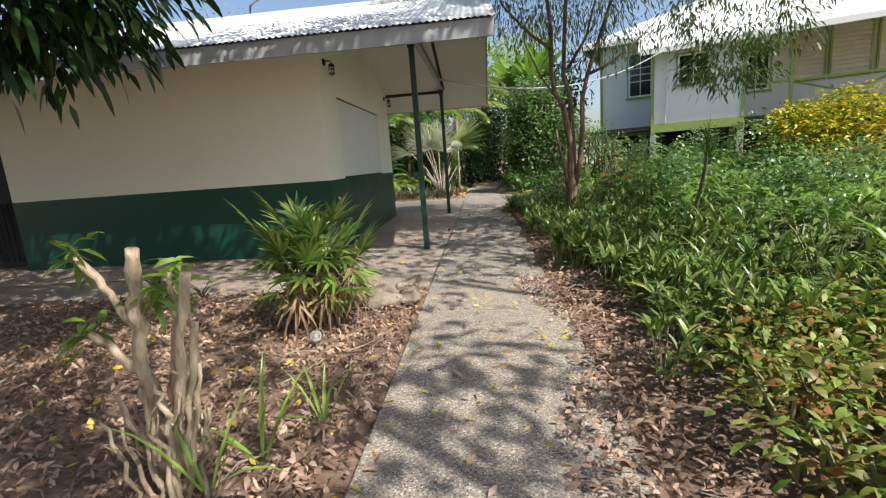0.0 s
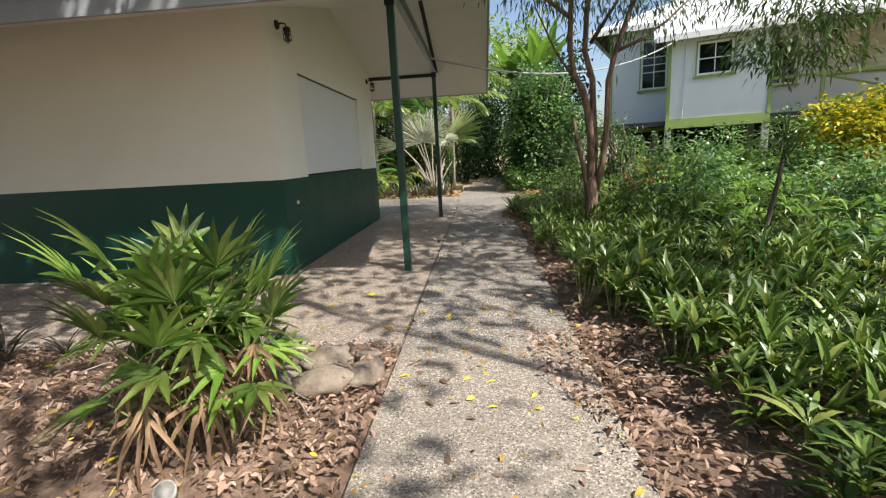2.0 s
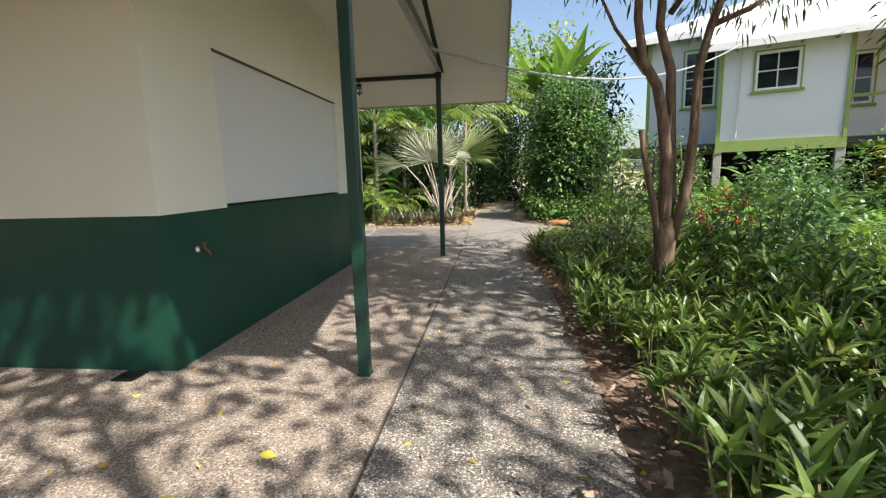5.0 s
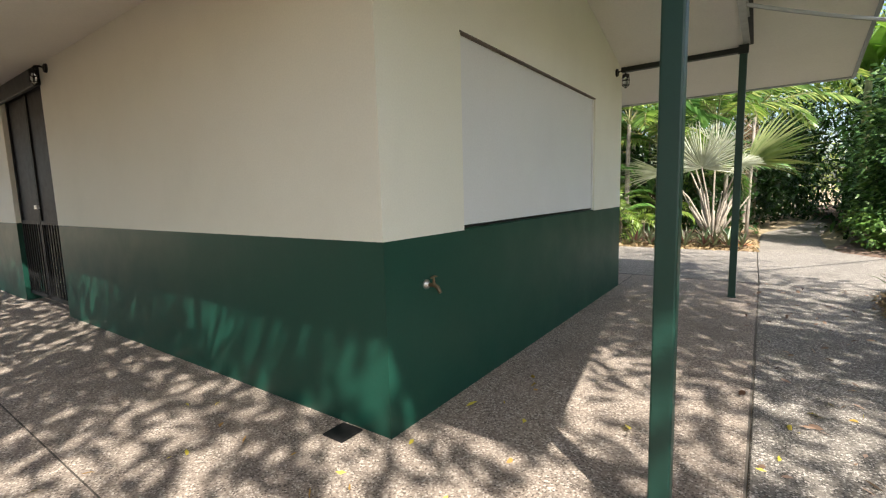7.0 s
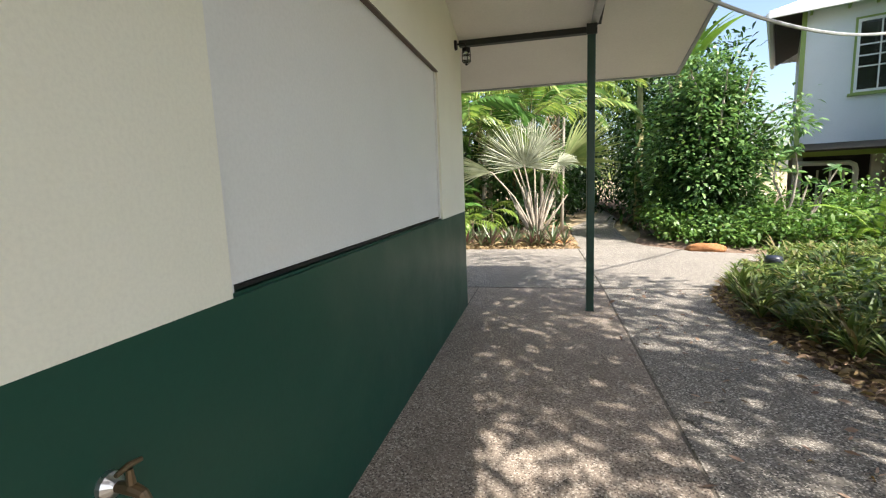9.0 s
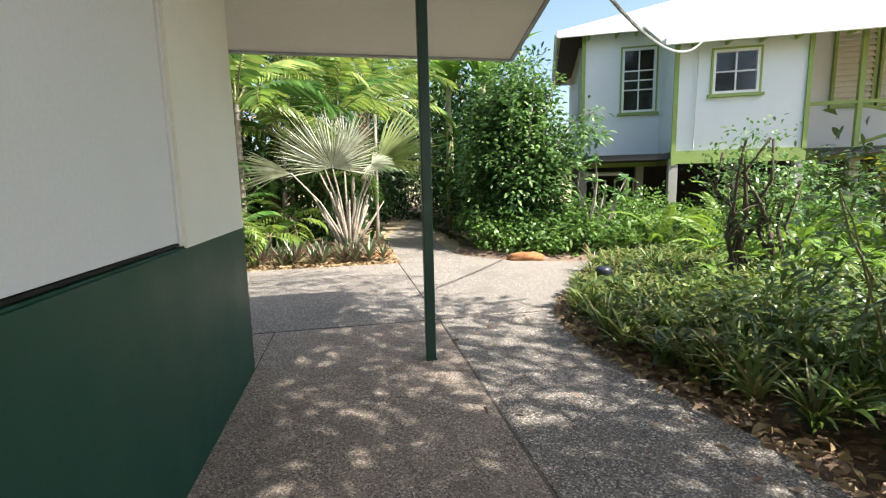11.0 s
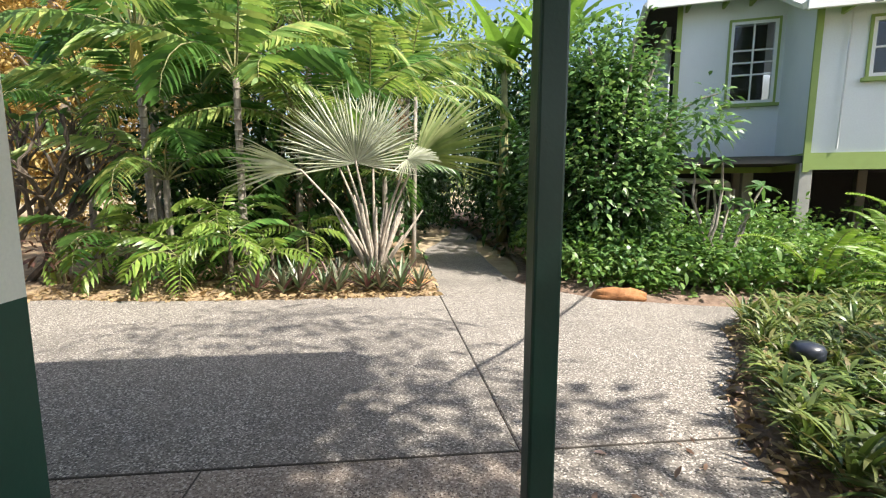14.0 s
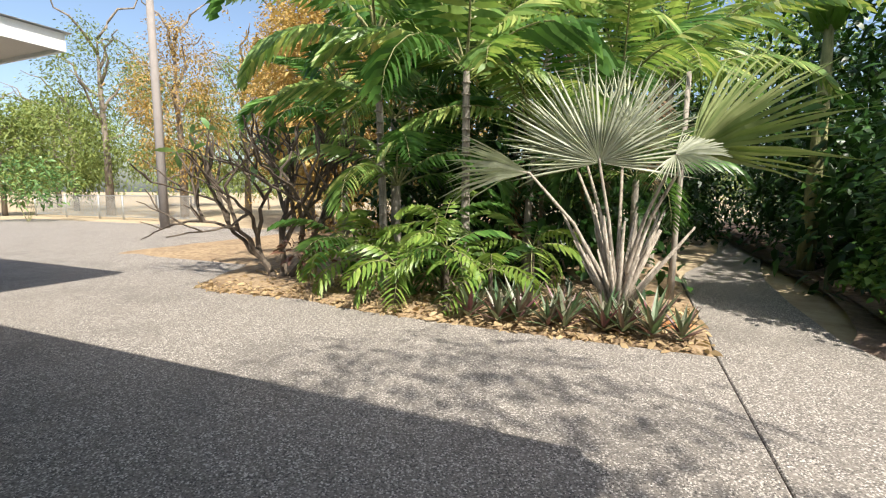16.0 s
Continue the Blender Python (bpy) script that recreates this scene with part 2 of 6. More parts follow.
pave("pavement_path", [(-0.36, -14), (0.81, -14), (0.81, 5.262), (-0.38, 5.262)], AGG_PATH, "narrow exposed-aggregate garden path strewn with leaves")
pave("pavement_walk", [(-0.38, 5.27), (0.81, 5.27), (0.83, 8.0), (0.84, 10.4), (0.74, 11.2), (0.67, 11.9), (0.7, 12.4), (0.86, 12.962), (-0.395, 12.962)], AGG_GREY,
     "grey exposed-aggregate walk beside the garden bed")
pave("pavement_apron", [(-22, 5.27), (-0.388, 5.27), (-0.403, 12.962), (-2.0, 12.962), (-22, 12.962)], AGG_PINK, "warm exposed-aggregate slab round the building")
pave("pavement_drive", [(-30, 12.97), (-0.403, 12.97), (-0.47, 16.53), (-2.6, 16.53), (-4.1, 16.6), (-5.2, 16.8), (-6.7, 16.65), (-7.3, 16.9), (-8.0, 18.6), (-10.0, 22.5), (-13, 25.5), (-30, 25.5)], AGG_GREY,
     "broad exposed-aggregate driveway in sun and shade")
pave("pavement_turn", [(-0.395, 12.97), (0.87, 12.97), (1.2, 13.5), (1.72, 14.02), (2.15, 14.75), (2.65, 15.15), (3.3, 15.25), (3.3, 15.5), (2.5, 15.75), (1.9, 16.0), (1.46, 16.25), (1.26, 16.5), (-0.46, 16.53)], AGG_GREY,
     "exposed-aggregate slab where the walk meets the drive")
pave("pavement_garden_path", [(-0.46, 16.538), (1.24, 16.508), (0.86, 16.95), (0.72, 17.6), (0.74, 19.2), (0.85, 21.0), (1.15, 22.8), (1.7, 25.0), (2.6, 30.0), (3.4, 38), (2.3, 38), (1.5, 30.0), (0.7, 25.0), (0.1, 22.5), (-0.3, 21.3), (-0.43, 20.5)], AGG_GREY,
     "narrow concrete path curving into dense garden")


# ---- the kiosk building ----
EX, FY, BY = -2.0, 7.3, 12.04          # east, front and back wall faces
EAVE_F, EAVE_B, RIDGE_Y, VERGE = 6.27, 13.07, 9.67, 0.42
SLOPE = 0.28


def soffit_z(y):
    return 2.59 + SLOPE * (y - EAVE_F if y < RIDGE_Y else EAVE_B - y)


def slab_yz(m, poly, x0, x1, slot=0):
    k = len(poly)
    m.add([(x0, y, z) for y, z in poly] + [(x1, y, z) for y, z in poly],
          [tuple(range(k)), tuple(range(k, 2 * k))[::-1]] + [(i, k + i, k + (i + 1) % k, (i + 1) % k) for i in range(k)], slot)


WEST = -22.0
OY0, OY1, OZ0, OZ1 = 8.09, 10.89, 1.10, 2.345
DADO_Z = 1.09
kiosk = thing("kiosk_wall_shell", "cream rendered kiosk walls with dark green dado", "building", kind="structure")
m = boxes((EX - 0.2, FY, 0, EX, BY, DADO_Z))
part("wall_east_dado", m, DADO, kiosk, "dark green gloss dado")
m = Mesh()
slab_yz(m, [(FY, DADO_Z), (OY0, DADO_Z), (OY0, soffit_z(OY0)), (FY, soffit_z(FY))], EX - 0.2, EX)
part("wall_east_pier", m, CREAM, kiosk, "cream wall")
m = Mesh()
slab_yz(m, [(OY1, DADO_Z), (BY, DADO_Z), (BY, soffit_z(BY)), (OY1, soffit_z(OY1))], EX - 0.2, EX)
part("wall_east_pier", m, CREAM, kiosk, "cream wall")
m = Mesh()
slab_yz(m, [(OY0, OZ1), (OY1, OZ1), (OY1, soffit_z(OY1)), (RIDGE_Y, soffit_z(RIDGE_Y)), (OY0, soffit_z(OY0))], EX - 0.2, EX)
part("wall_east_head", m, CREAM, kiosk, "cream wall")
m = boxes((EX - 0.2, OY0, DADO_Z, EX - 0.012, OY1, OZ0))
part("sill", m, DADO, kiosk, "dark green sill under the shutter")
DX0, DX1 = -8.85, -7.1
TOPF = soffit_z(FY + 0.1)
for a, b in ((DX1, EX - 0.2), (WEST, DX0)):
    part("wall_front_dado", boxes((a, FY, 0, b, FY + 0.2, DADO_Z)), DADO, kiosk, "dark green gloss dado")
    part("wall_front", boxes((a, FY, DADO_Z, b, FY + 0.2, TOPF)), CREAM, kiosk, "cream wall")
part("door_reveal", boxes((DX0 - 0.004, FY + 0.2, 0, DX0 + 0.02, FY + 0.5, 2.85), (DX1 - 0.02, FY + 0.2, 0, DX1 + 0.004, FY + 0.5, 2.85)), CREAM, kiosk)
part("wall_back", boxes((WEST, BY - 0.2, 0, EX - 0.2, BY, soffit_z(BY))), CREAM, kiosk, "cream wall")
# Near-black sheet added behind the gate for the unlit inside.
part("gate_shade_sheet", boxes((DX0, FY + 0.52, 0, DX1, FY + 0.6, 2.86)), SHADEDARK, kiosk)

# roller shutter of the servery: curtain of slats in its frame
sh = thing("roller_shutter", "closed pale grey roller shutter over the servery counter", "roller shutter", kind="structure")
part("curtain", boxes((EX - 0.065, OY0 + 0.03, OZ0 + 0.02, EX - 0.03, OY1 - 0.03, OZ1)), SHUTTER, sh)
part("bottom_rail", boxes((EX - 0.068, OY0 + 0.02, OZ0 + 0.004, EX - 0.024, OY1 - 0.02, OZ0 + 0.016)), BLACKIRON, sh, "black rubber bottom rail")
part("side_channel", boxes((EX - 0.075, OY0, OZ0, EX - 0.018, OY0 + 0.03, OZ1)), SHUTTER, sh)
part("side_channel", boxes((EX - 0.075, OY1 - 0.03, OZ0, EX - 0.018, OY1, OZ1)), SHUTTER, sh)
part("head_trim", boxes((EX - 0.03, OY0 - 0.01, OZ1 - 0.006, EX + 0.004, OY1 + 0.01, OZ1 + 0.005)), paint("brown_head_trim", (0.12, 0.09, 0.07), 0.6), sh, "brown timber head trim")

# roof
roof = thing("kiosk_roof", "low gabled corrugated zinc roof with white lined eaves", "roof", kind="structure")


def corrugated(x0, x1, ylow, yhigh, zlow, zhigh, period=0.076, amp=0.009, seg=4):
    k = int((x1 - x0) / period * seg)
    r = Mesh()
    vs = []
    for i in range(k + 1):
        x = x0 + (x1 - x0) * i / k
        z = amp * math.sin(2 * math.pi * i / seg)
        vs += [(x, ylow, zlow + z), (x, yhigh, zhigh + z)]
    r.add(vs, [(2 * i, 2 * i + 2, 2 * i + 3, 2 * i + 1) for i in range(k)])
    return r


RT, RISE = 0.2, 0.42
part("roof_sheet", corrugated(WEST, VERGE + 0.03, EAVE_F - 0.06, RIDGE_Y, soffit_z(EAVE_F) + RT - 0.015, soffit_z(RIDGE_Y) + RT + RISE), ROOFMETAL, roof, "weathered corrugated zinc sheeting", smooth=True)
part("roof_sheet", corrugated(WEST, VERGE + 0.03, EAVE_B + 0.06, RIDGE_Y, soffit_z(EAVE_B) + RT - 0.015, soffit_z(RIDGE_Y) + RT + RISE), ROOFMETAL, roof, smooth=True)
part("ridge_cap", boxes((WEST, RIDGE_Y - 0.12, soffit_z(RIDGE_Y) + RT + RISE - 0.04, VERGE + 0.04, RIDGE_Y + 0.12, soffit_z(RIDGE_Y) + RT + RISE + 0.02)), ROOFMETAL, roof)
for ya, yb in ((EAVE_F + 0.02, RIDGE_Y), (RIDGE_Y, EAVE_B - 0.02)):
    m = Mesh()
    slab_yz(m, [(ya, soffit_z(ya)), (yb, soffit_z(yb)), (yb, soffit_z(yb) + 0.02), (ya, soffit_z(ya) + 0.02)], WEST, VERGE - 0.02)
    part("soffit_lining", m, SOFFIT, roof, "white painted soffit lining")
part("fascia_front", boxes((WEST, EAVE_F - 0.02, 2.575, VERGE, EAVE_F + 0.02, 2.765)), FASCIA, roof, "weathered grey fascia board")
part("fascia_back", boxes((WEST, EAVE_B - 0.02, 2.575, VERGE, EAVE_B + 0.02, 2.76)), FASCIA, roof, "weathered grey fascia board")
for ya, yb, ra, rb in ((EAVE_F + 0.02, RIDGE_Y, 0, RISE), (RIDGE_Y, EAVE_B - 0.02, RISE, 0)):
    m = Mesh()
    slab_yz(m, [(ya, soffit_z(ya) - 0.02), (yb, soffit_z(yb) - 0.02), (yb, soffit_z(yb) + RT + rb - 0.02), (ya, soffit_z(ya) + RT + ra - 0.02)], VERGE - 0.02, VERGE + 0.015)
    part("barge_board", m, FASCIA, roof, "weathered grey barge board")

# wing towards the drive
wing = thing("kiosk_wing", "white-roofed rear wing of the kiosk", "building", kind="structure")
part("wing_wall", boxes((-17, BY, 0, -9.0, 14.3, 3.0)), CREAM, wing)
part("wing_soffit", boxes((-17, BY + 0.01, 3.03, -7.35, 15.4, 3.06)), SOFFIT, wing)
part("wing_fascia", boxes((-17, 15.4, 2.99, -7.31, 15.44, 3.19), (-7.35, BY + 0.01, 2.99, -7.31, 15.4, 3.19)), FRAMEWHITE, wing, "white fascia")
m = Mesh()
m.add([(-17, 15.5, 3.2), (-7.25, 15.5, 3.2), (-7.25, BY, 3.2), (-17, BY, 3.2), (-12, 13.7, 3.7), (-9, 13.7, 3.7)], [(0, 1, 5, 4), (1, 2, 5), (2, 3, 4, 5), (3, 0, 4), (3, 2, 1, 0)])
part("wing_roof", m, ROOFMETAL, wing)


# posts and beams
def post(x, y, top):
    p = thing("verandah_post", "dark green square steel verandah post", "post", "verandah posts", at=pose(x, y, 0))
    soft(part("shaft", boxes((-0.038, -0.038, 0, 0.038, 0.038, top)), POSTGREEN, p), 0.008, 2)
    part("foot_plate", boxes((-0.044, -0.044, -0.002, 0.044, 0.044, 0.012)), POSTGREEN, p)
    part("top_cleat", boxes((-0.05, -0.05, top - 0.1, 0.05, -0.038, top)), DARKMETAL, p)


PX, P1, P2 = -0.658, 7.328, 11.93
post(PX, P1, 2.88)
post(PX, P2, 2.9)
vb = thing("verandah_beam", "galvanised channel beam under the verandah roof", "beam")
part("web", boxes((PX - 0.005, P1 - 0.3, 2.9, PX + 0.005, P2 + 0.1, 3.05)), GALV, vb)
part("flange", boxes((PX + 0.005, P1 - 0.3, 2.9, PX + 0.06, P2 + 0.1, 2.908)), GALV, vb)
part("flange", boxes((PX + 0.005, P1 - 0.3, 3.042, PX + 0.06, P2 + 0.1, 3.05)), GALV, vb)
cb = thing("cross_beam", "dark green steel beam from post to wall", "beam")
soft(part("bar", boxes((EX, P2 + 0.04, 2.84, PX + 0.04, P2 + 0.12, 2.955)), DARKMETAL, cb), 0.005)
m = Mesh()
slab_yz(m, [(RIDGE_Y, soffit_z(RIDGE_Y) - 0.015), (P2, soffit_z(P2) - 0.015), (P2, soffit_z(P2)), (RIDGE_Y, soffit_z(RIDGE_Y))], PX + 0.03, PX + 0.09)
m.make("soffit_batten", DARKMETAL, label="dark batten strip on the soffit", category="batten", kind="structure")


def wall_lamp(x, y, z, turn):
    """Caged bulkhead lamp on a short gooseneck arm; +x is away from the wall."""
    w = thing("wall_lamp", "black caged lantern lamp on a curved wall arm", "wall lamp", "lamps on the kiosk wall", at=pose(x, y, z, 0, 0, turn))
    d = Mesh()
    d.tube([(0, 0, 0), (0.022, 0, 0)], [0.05, 0.045], 14)
    part("back_plate", d, BLACKIRON, w)
    d = Mesh()
    d.tube([(0.015, 0, 0), (0.06, 0, 0.012), (0.10, 0, 0.005), (0.115, 0, -0.03)], 0.009, 8)
    part("arm", d, BLACKIRON, w)
    d = Mesh()
    d.tube([(0.115, 0, -0.03), (0.115, 0, -0.04), (0.115, 0, -0.075)], [0.02, 0.042, 0.042], 12)
    part("cap", d, BLACKIRON, w)
    d = Mesh()
    d.tube([(0.115, 0, -0.075), (0.115, 0, -0.16), (0.115, 0, -0.185)], [0.032, 0.03, 0.012], 12)
    part("glass_jar", d, GLASS, w, "clear glass jar", smooth=True)
    c = Mesh()
    for i in range(4):
        a = math.pi / 2 * i + 0.4
        c.tube([(0.115 + 0.042 * math.cos(a), 0.042 * math.sin(a), -0.075), (0.115 + 0.042 * math.cos(a), 0.042 * math.sin(a), -0.17), (0.115, 0, -0.205)], 0.004, 5)
    for z0 in (-0.11, -0.165):
        c.tube([(0.115 + 0.043 * math.cos(a * math.pi / 8), 0.043 * math.sin(a * math.pi / 8), z0) for a in range(17)], 0.004, 5)
    part("cage", c, BLACKIRON, w)


wall_lamp(EX, 7.62, 2.78, 0)
wall_lamp(EX, 11.75, 2.79, 0)
wall_lamp(-6.82, FY, 2.8, -90)

# tap
tap = thing("garden_tap", "brass garden tap with chrome wall flange", "tap", at=pose(EX, 7.655, 0.805) @ Matrix.Diagonal((0.85, 0.85, 0.85, 1)))
d = Mesh()
d.tube([(0, 0, 0), (0.012, 0, 0), (0.03, 0, 0)], [0.036, 0.034, 0.015], 16)
part("flange", d, CHROME, tap, "chrome flange")
d = Mesh()
d.tube([(0.02, 0, 0), (0.07, 0, 0), (0.1, 0.0, -0.01), (0.125, 0, -0.05)], [0.013, 0.017, 0.014, 0.011], 10)
d.tube([(0.07, 0, 0), (0.07, 0, 0.05)], [0.013, 0.008], 8)
part("spout", d, BRASS, tap)
d = Mesh()
d.tube([(0.07, -0.035, 0.055), (0.07, 0, 0.06), (0.07, 0.035, 0.055)], [0.006, 0.008, 0.006], 8)
part("handle", d, BRASS, tap)
dr = boxes((-2.36, 7.12, 0.001, -2.2, 7.28, 0.012)).make("drain_cover", BLACKIRON, label="small black square drain cover in the slab", category="drain cover")
soft(dr, 0.004)

# gate of the kiosk
gate = thing("double_gate", "closed black steel double gate with vertical bars", "gate", kind="structure", at=pose(0, FY + 0.07, 0))
for a, b in ((DX0 + 0.025, (DX0 + DX1) / 2 - 0.005), ((DX0 + DX1) / 2 + 0.005, DX1 - 0.025)):
    leafm = boxes((a, -0.02, 0.1, a + 0.04, 0.02, 2.74), (b - 0.04, -0.02, 0.1, b, 0.02, 2.74), (a, -0.02, 0.1, b, 0.02, 0.15), (a, -0.02, 2.69, b, 0.02, 2.74), (a, -0.02, 1.08, b, 0.02, 1.13))
    lf = part("gate_leaf", leafm, BLACKIRON, gate)
    k = 8
    for i in range(k):
        x = a + 0.06 + (b - a - 0.12) * i / (k - 1)
        part("bar", boxes((x - 0.008, -0.008, 0.15, x + 0.008, 0.008, 1.08)), BLACKIRON, lf)
    part("sheet", boxes((a + 0.04, 0.0, 1.13, b - 0.04, 0.012, 2.69)), BLACKIRON, lf, "black steel sheet")
part("latch", boxes(((DX0 + DX1) / 2 - 0.05, -0.05, 1.28, (DX0 + DX1) / 2 + 0.05, -0.02, 1.33)), CHROME, gate, "chrome latch")
rb = boxes((DX0 - 0.06, FY - 0.05, 2.66, DX1 + 0.05, FY - 0.001, soffit_z(FY - 0.05) - 0.004)).make("gate_lintel", DARKMETAL, label="dark painted lintel board above the gate", category="lintel")
soft(rb, 0.01)
soft(boxes((-9.45, FY - 0.04, 1.78, -9.32, FY - 0.001, 1.96)).make("keypad_box", GREYPLASTIC, label="small grey plastic box on the wall", category="wall box"), 0.01)
for y0, y1, x0, x1 in ((6.2, 6.208, -22, -2.36), ):
    boxes((x0, y0, -0.05, x1, y1, 0.002)).make("paving_joint", JOINT, label="dark filled joint in the slab", category="joint", kind="structure")
for b in ((-22, 12.96, -0.05, -0.41, 12.97, 0.002), (-0.388, 12.96, -0.05, 0.86, 12.97, 0.002), (-0.402, 5.28, -0.05, -0.389, 12.955, -0.001)):
    boxes(b).make("paving_joint", JOINT if b[3] - b[0] > 0.1 else JOINT_DUSTY, label="dark filled joint in the slab", category="joint", kind="structure")
boxes((-2.006, 12.05, -0.05, -1.998, 12.96, 0.002)).make("paving_joint", JOINT, label="dark filled joint in the slab", category="joint", kind="structure")

# ---- the high-set house ----
HM = pose(6.43, 18.45, 0, 0, 0, -23.5)
house = thing("stilt_house", "white weatherboard house on stumps with olive green trim", "house", at=HM)


def ring(x0, x1, z0, z1, opening, ya, yb):
    """A slab in the xz plane with one hole."""
    a, b, c, d = opening
    r = Mesh()
    o, i = [(x0, z0), (x1, z0), (x1, z1), (x0, z1)], [(a, c), (b, c), (b, d), (a, d)]
    r.add([(x, y, z) for y in (ya, yb) for q in (o, i) for x, z in q],
          [f for k in range(4) for n in ((k + 1) % 4,) for f in ((k, n, 4 + n, 4 + k), (8 + n, 8 + k, 12 + k, 12 + n), (n, k, 8 + k, 8 + n), (4 + k, 4 + n, 12 + n, 12 + k))])
    return r


def wall_with_opening(x0, x1, z0, z1, y, opening=None, t=0.12):
    if not opening:
        return boxes((x0, y, z0, x1, y + t, z1))
    return ring(x0, x1, z0, z1, opening, y, y + t)


FL = 2.02
part("wall", wall_with_opening(0, 2.75, FL, 4.7, 0, (0.78, 1.75, 3.32, 4.30)), HOUSEWHITE, house)
for xa, ye in ((0, 1.5), (2.63, 2.2)):
    m = Mesh()
    slab_yz(m, [(0.12, FL), (ye, FL), (ye, 4.71 + 0.526 * ye), (0.12, 4.71 + 0.526 * 0.12)], xa, xa + 0.12)
    part("wall", m, HOUSEWHITE, house)
part("wall", wall_with_opening(-2.0, 0.12, FL, 5.5, 1.5, (-0.99, -0.13, 3.21, 4.88)), HOUSEWHITE, house)
part("wall", wall_with_opening(2.75, 10, FL, 5.84, 2.2, (2.85, 3.67, 3.0, 4.4)), HOUSEWHITE, house)
for b in ((-2.0, 3.4, FL, -1.88, 9, 5.5), (-2, 9, FL, 10, 9.12, 5.5), (10, 2.2, FL, 10.12, 9.12, 5.5)):
    part("wall", boxes(b), HOUSEWHITE, house)
# Walls behind the panes are near-black: the rooms' dimness is in the colour.
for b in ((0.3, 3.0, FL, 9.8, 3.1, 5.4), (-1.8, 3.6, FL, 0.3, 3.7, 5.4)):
    part("inner_shade_wall", boxes(b), SHADEDARK, house, "near-black wall standing for the unlit room")
# Floor underside near-black: the shade below the house is in its colour.
part("floor", boxes((-2.0, 0.02, 1.86, 10, 9, 2.0), (-3.3, 1.55, 1.86, -2.0, 9, 2.0)), SHADEDARK, house, "timber floor underside, near-black for the shade below")
for b in ((-2.04, 1.46, 1.74, -0.02, 1.5, FL + 0.02), (-0.04, -0.04, 1.74, 0.0, 1.5, FL + 0.02), (-0.0, -0.04, 1.74, 2.79, -0.0, FL + 0.02), (2.79, 0.5, 1.74, 10, 0.54, FL + 0.02), (-3.3, 1.46, 1.74, -2.04, 1.5, FL + 0.02)):
    part("floor_band", boxes(b), HOUSEGREEN, house, "olive green floor band")
for b in ((-2.05, 1.44, FL, -1.95, 1.5, 5.3), (-0.05, -0.05, 1.7, 0.05, -0.0, 4.7), (2.70, -0.05, FL, 2.79, 0.0, 4.7), (4.04, 0.55, FL, 4.14, 0.65, 4.9), (6.9, 0.55, FL, 7.0, 0.65, 4.9), (9.8, 0.55, FL, 9.9, 0.65, 4.9)):
    part("corner_post", boxes(b), HOUSEGREEN, house, "olive green post")
part("rail", boxes((2.79, 0.57, 3.02, 9.9, 0.63, 3.1)), HOUSEGREEN, house, "olive green verandah rail")
for a, b in ((4.14, 6.9), (7.0, 9.8)):
    for s in (0, 1):
        d = Mesh()
        d.tube([(a, 0.6, 2.1 if s else 3.0), (b, 0.6, 3.0 if s else 2.1)], 0.04, 4)
        part("brace", d, HOUSEGREEN, house, "diagonal olive green brace")


def window(x0, x1, z0, z1, y, cols, rows):
    w = part("window", ring(x0, x1, z0, z1, (x0 + 0.06, x1 - 0.06, z0 + 0.06, z1 - 0.06), y - 0.02, y + 0.06),
             FRAMEWHITE, house, "white timber multi-pane window")
    xs = [x0 + 0.06 + (x1 - x0 - 0.12) * i / cols for i in range(cols + 1)]
    zs = [z0 + 0.06 + (z1 - z0 - 0.12) * r for r in rows]
    for x in xs[1:-1]:
        part("glazing_bar", boxes((x - 0.015, y - 0.01, z0 + 0.06, x + 0.015, y + 0.03, z1 - 0.06)), FRAMEWHITE, w)
    for z in zs[1:-1]:
        part("glazing_bar", boxes((x0 + 0.06, y - 0.012, z - 0.015, x1 - 0.06, y + 0.032, z + 0.015)), FRAMEWHITE, w)
    for i in range(cols):
        for j in range(len(zs) - 1):
            part("pane", boxes((xs[i], y + 0.008, zs[j], xs[i + 1], y + 0.014, zs[j + 1])), GLASS, w)
    part("sill", boxes((x0 - 0.1, y - 0.09, z0 - 0.08, x1 + 0.1, y - 0.001, z0 - 0.02)), HOUSEGREEN, w, "olive green sill")
    part("architrave", ring(x0 - 0.045, x1 + 0.045, z0 - 0.02, z1 + 0.045, (x0, x1, z0, z1), y - 0.03, y - 0.001), HOUSEGREEN, w, "olive green architrave")


window(0.78, 1.75, 3.32, 4.30, 0, 2, (0, 0.5, 1))
window(-0.99, -0.13, 3.21, 4.88, 1.5, 2, (0, 0.34, 0.5, 0.66, 1))
window(2.85, 3.67, 3.0, 4.4, 2.2, 2, (0, 0.5, 1))
for a, b in ((4.35, 5.18), (5.38, 6.37), (6.6, 7.6)):
    lv = part("louvre_frame", boxes((a - 0.06, 2.1, 3.2, a, 2.19, 5.25), (b, 2.1, 3.2, b + 0.06, 2.19, 5.25), (a - 0.06, 2.1, 3.12, b + 0.06, 2.19, 3.2)), HOUSEGREEN, house, "olive green louvre frame")
    for i in range(14):
        z = 3.24 + 2.0 * i / 14
        d = Mesh()
        d.add([(a, 2.08, z), (b, 2.08, z), (b, 2.19, z + 0.15), (a, 2.19, z + 0.15), (a, 2.09, z - 0.01), (b, 2.09, z - 0.01), (b, 2.195, z + 0.14), (a, 2.195, z + 0.14)],
              [(0, 1, 2, 3), (7, 6, 5, 4), (0, 4, 5, 1), (1, 5, 6, 2), (2, 6, 7, 3), (3, 7, 4, 0)])
        part("slat", d, LOUVRE, lv)


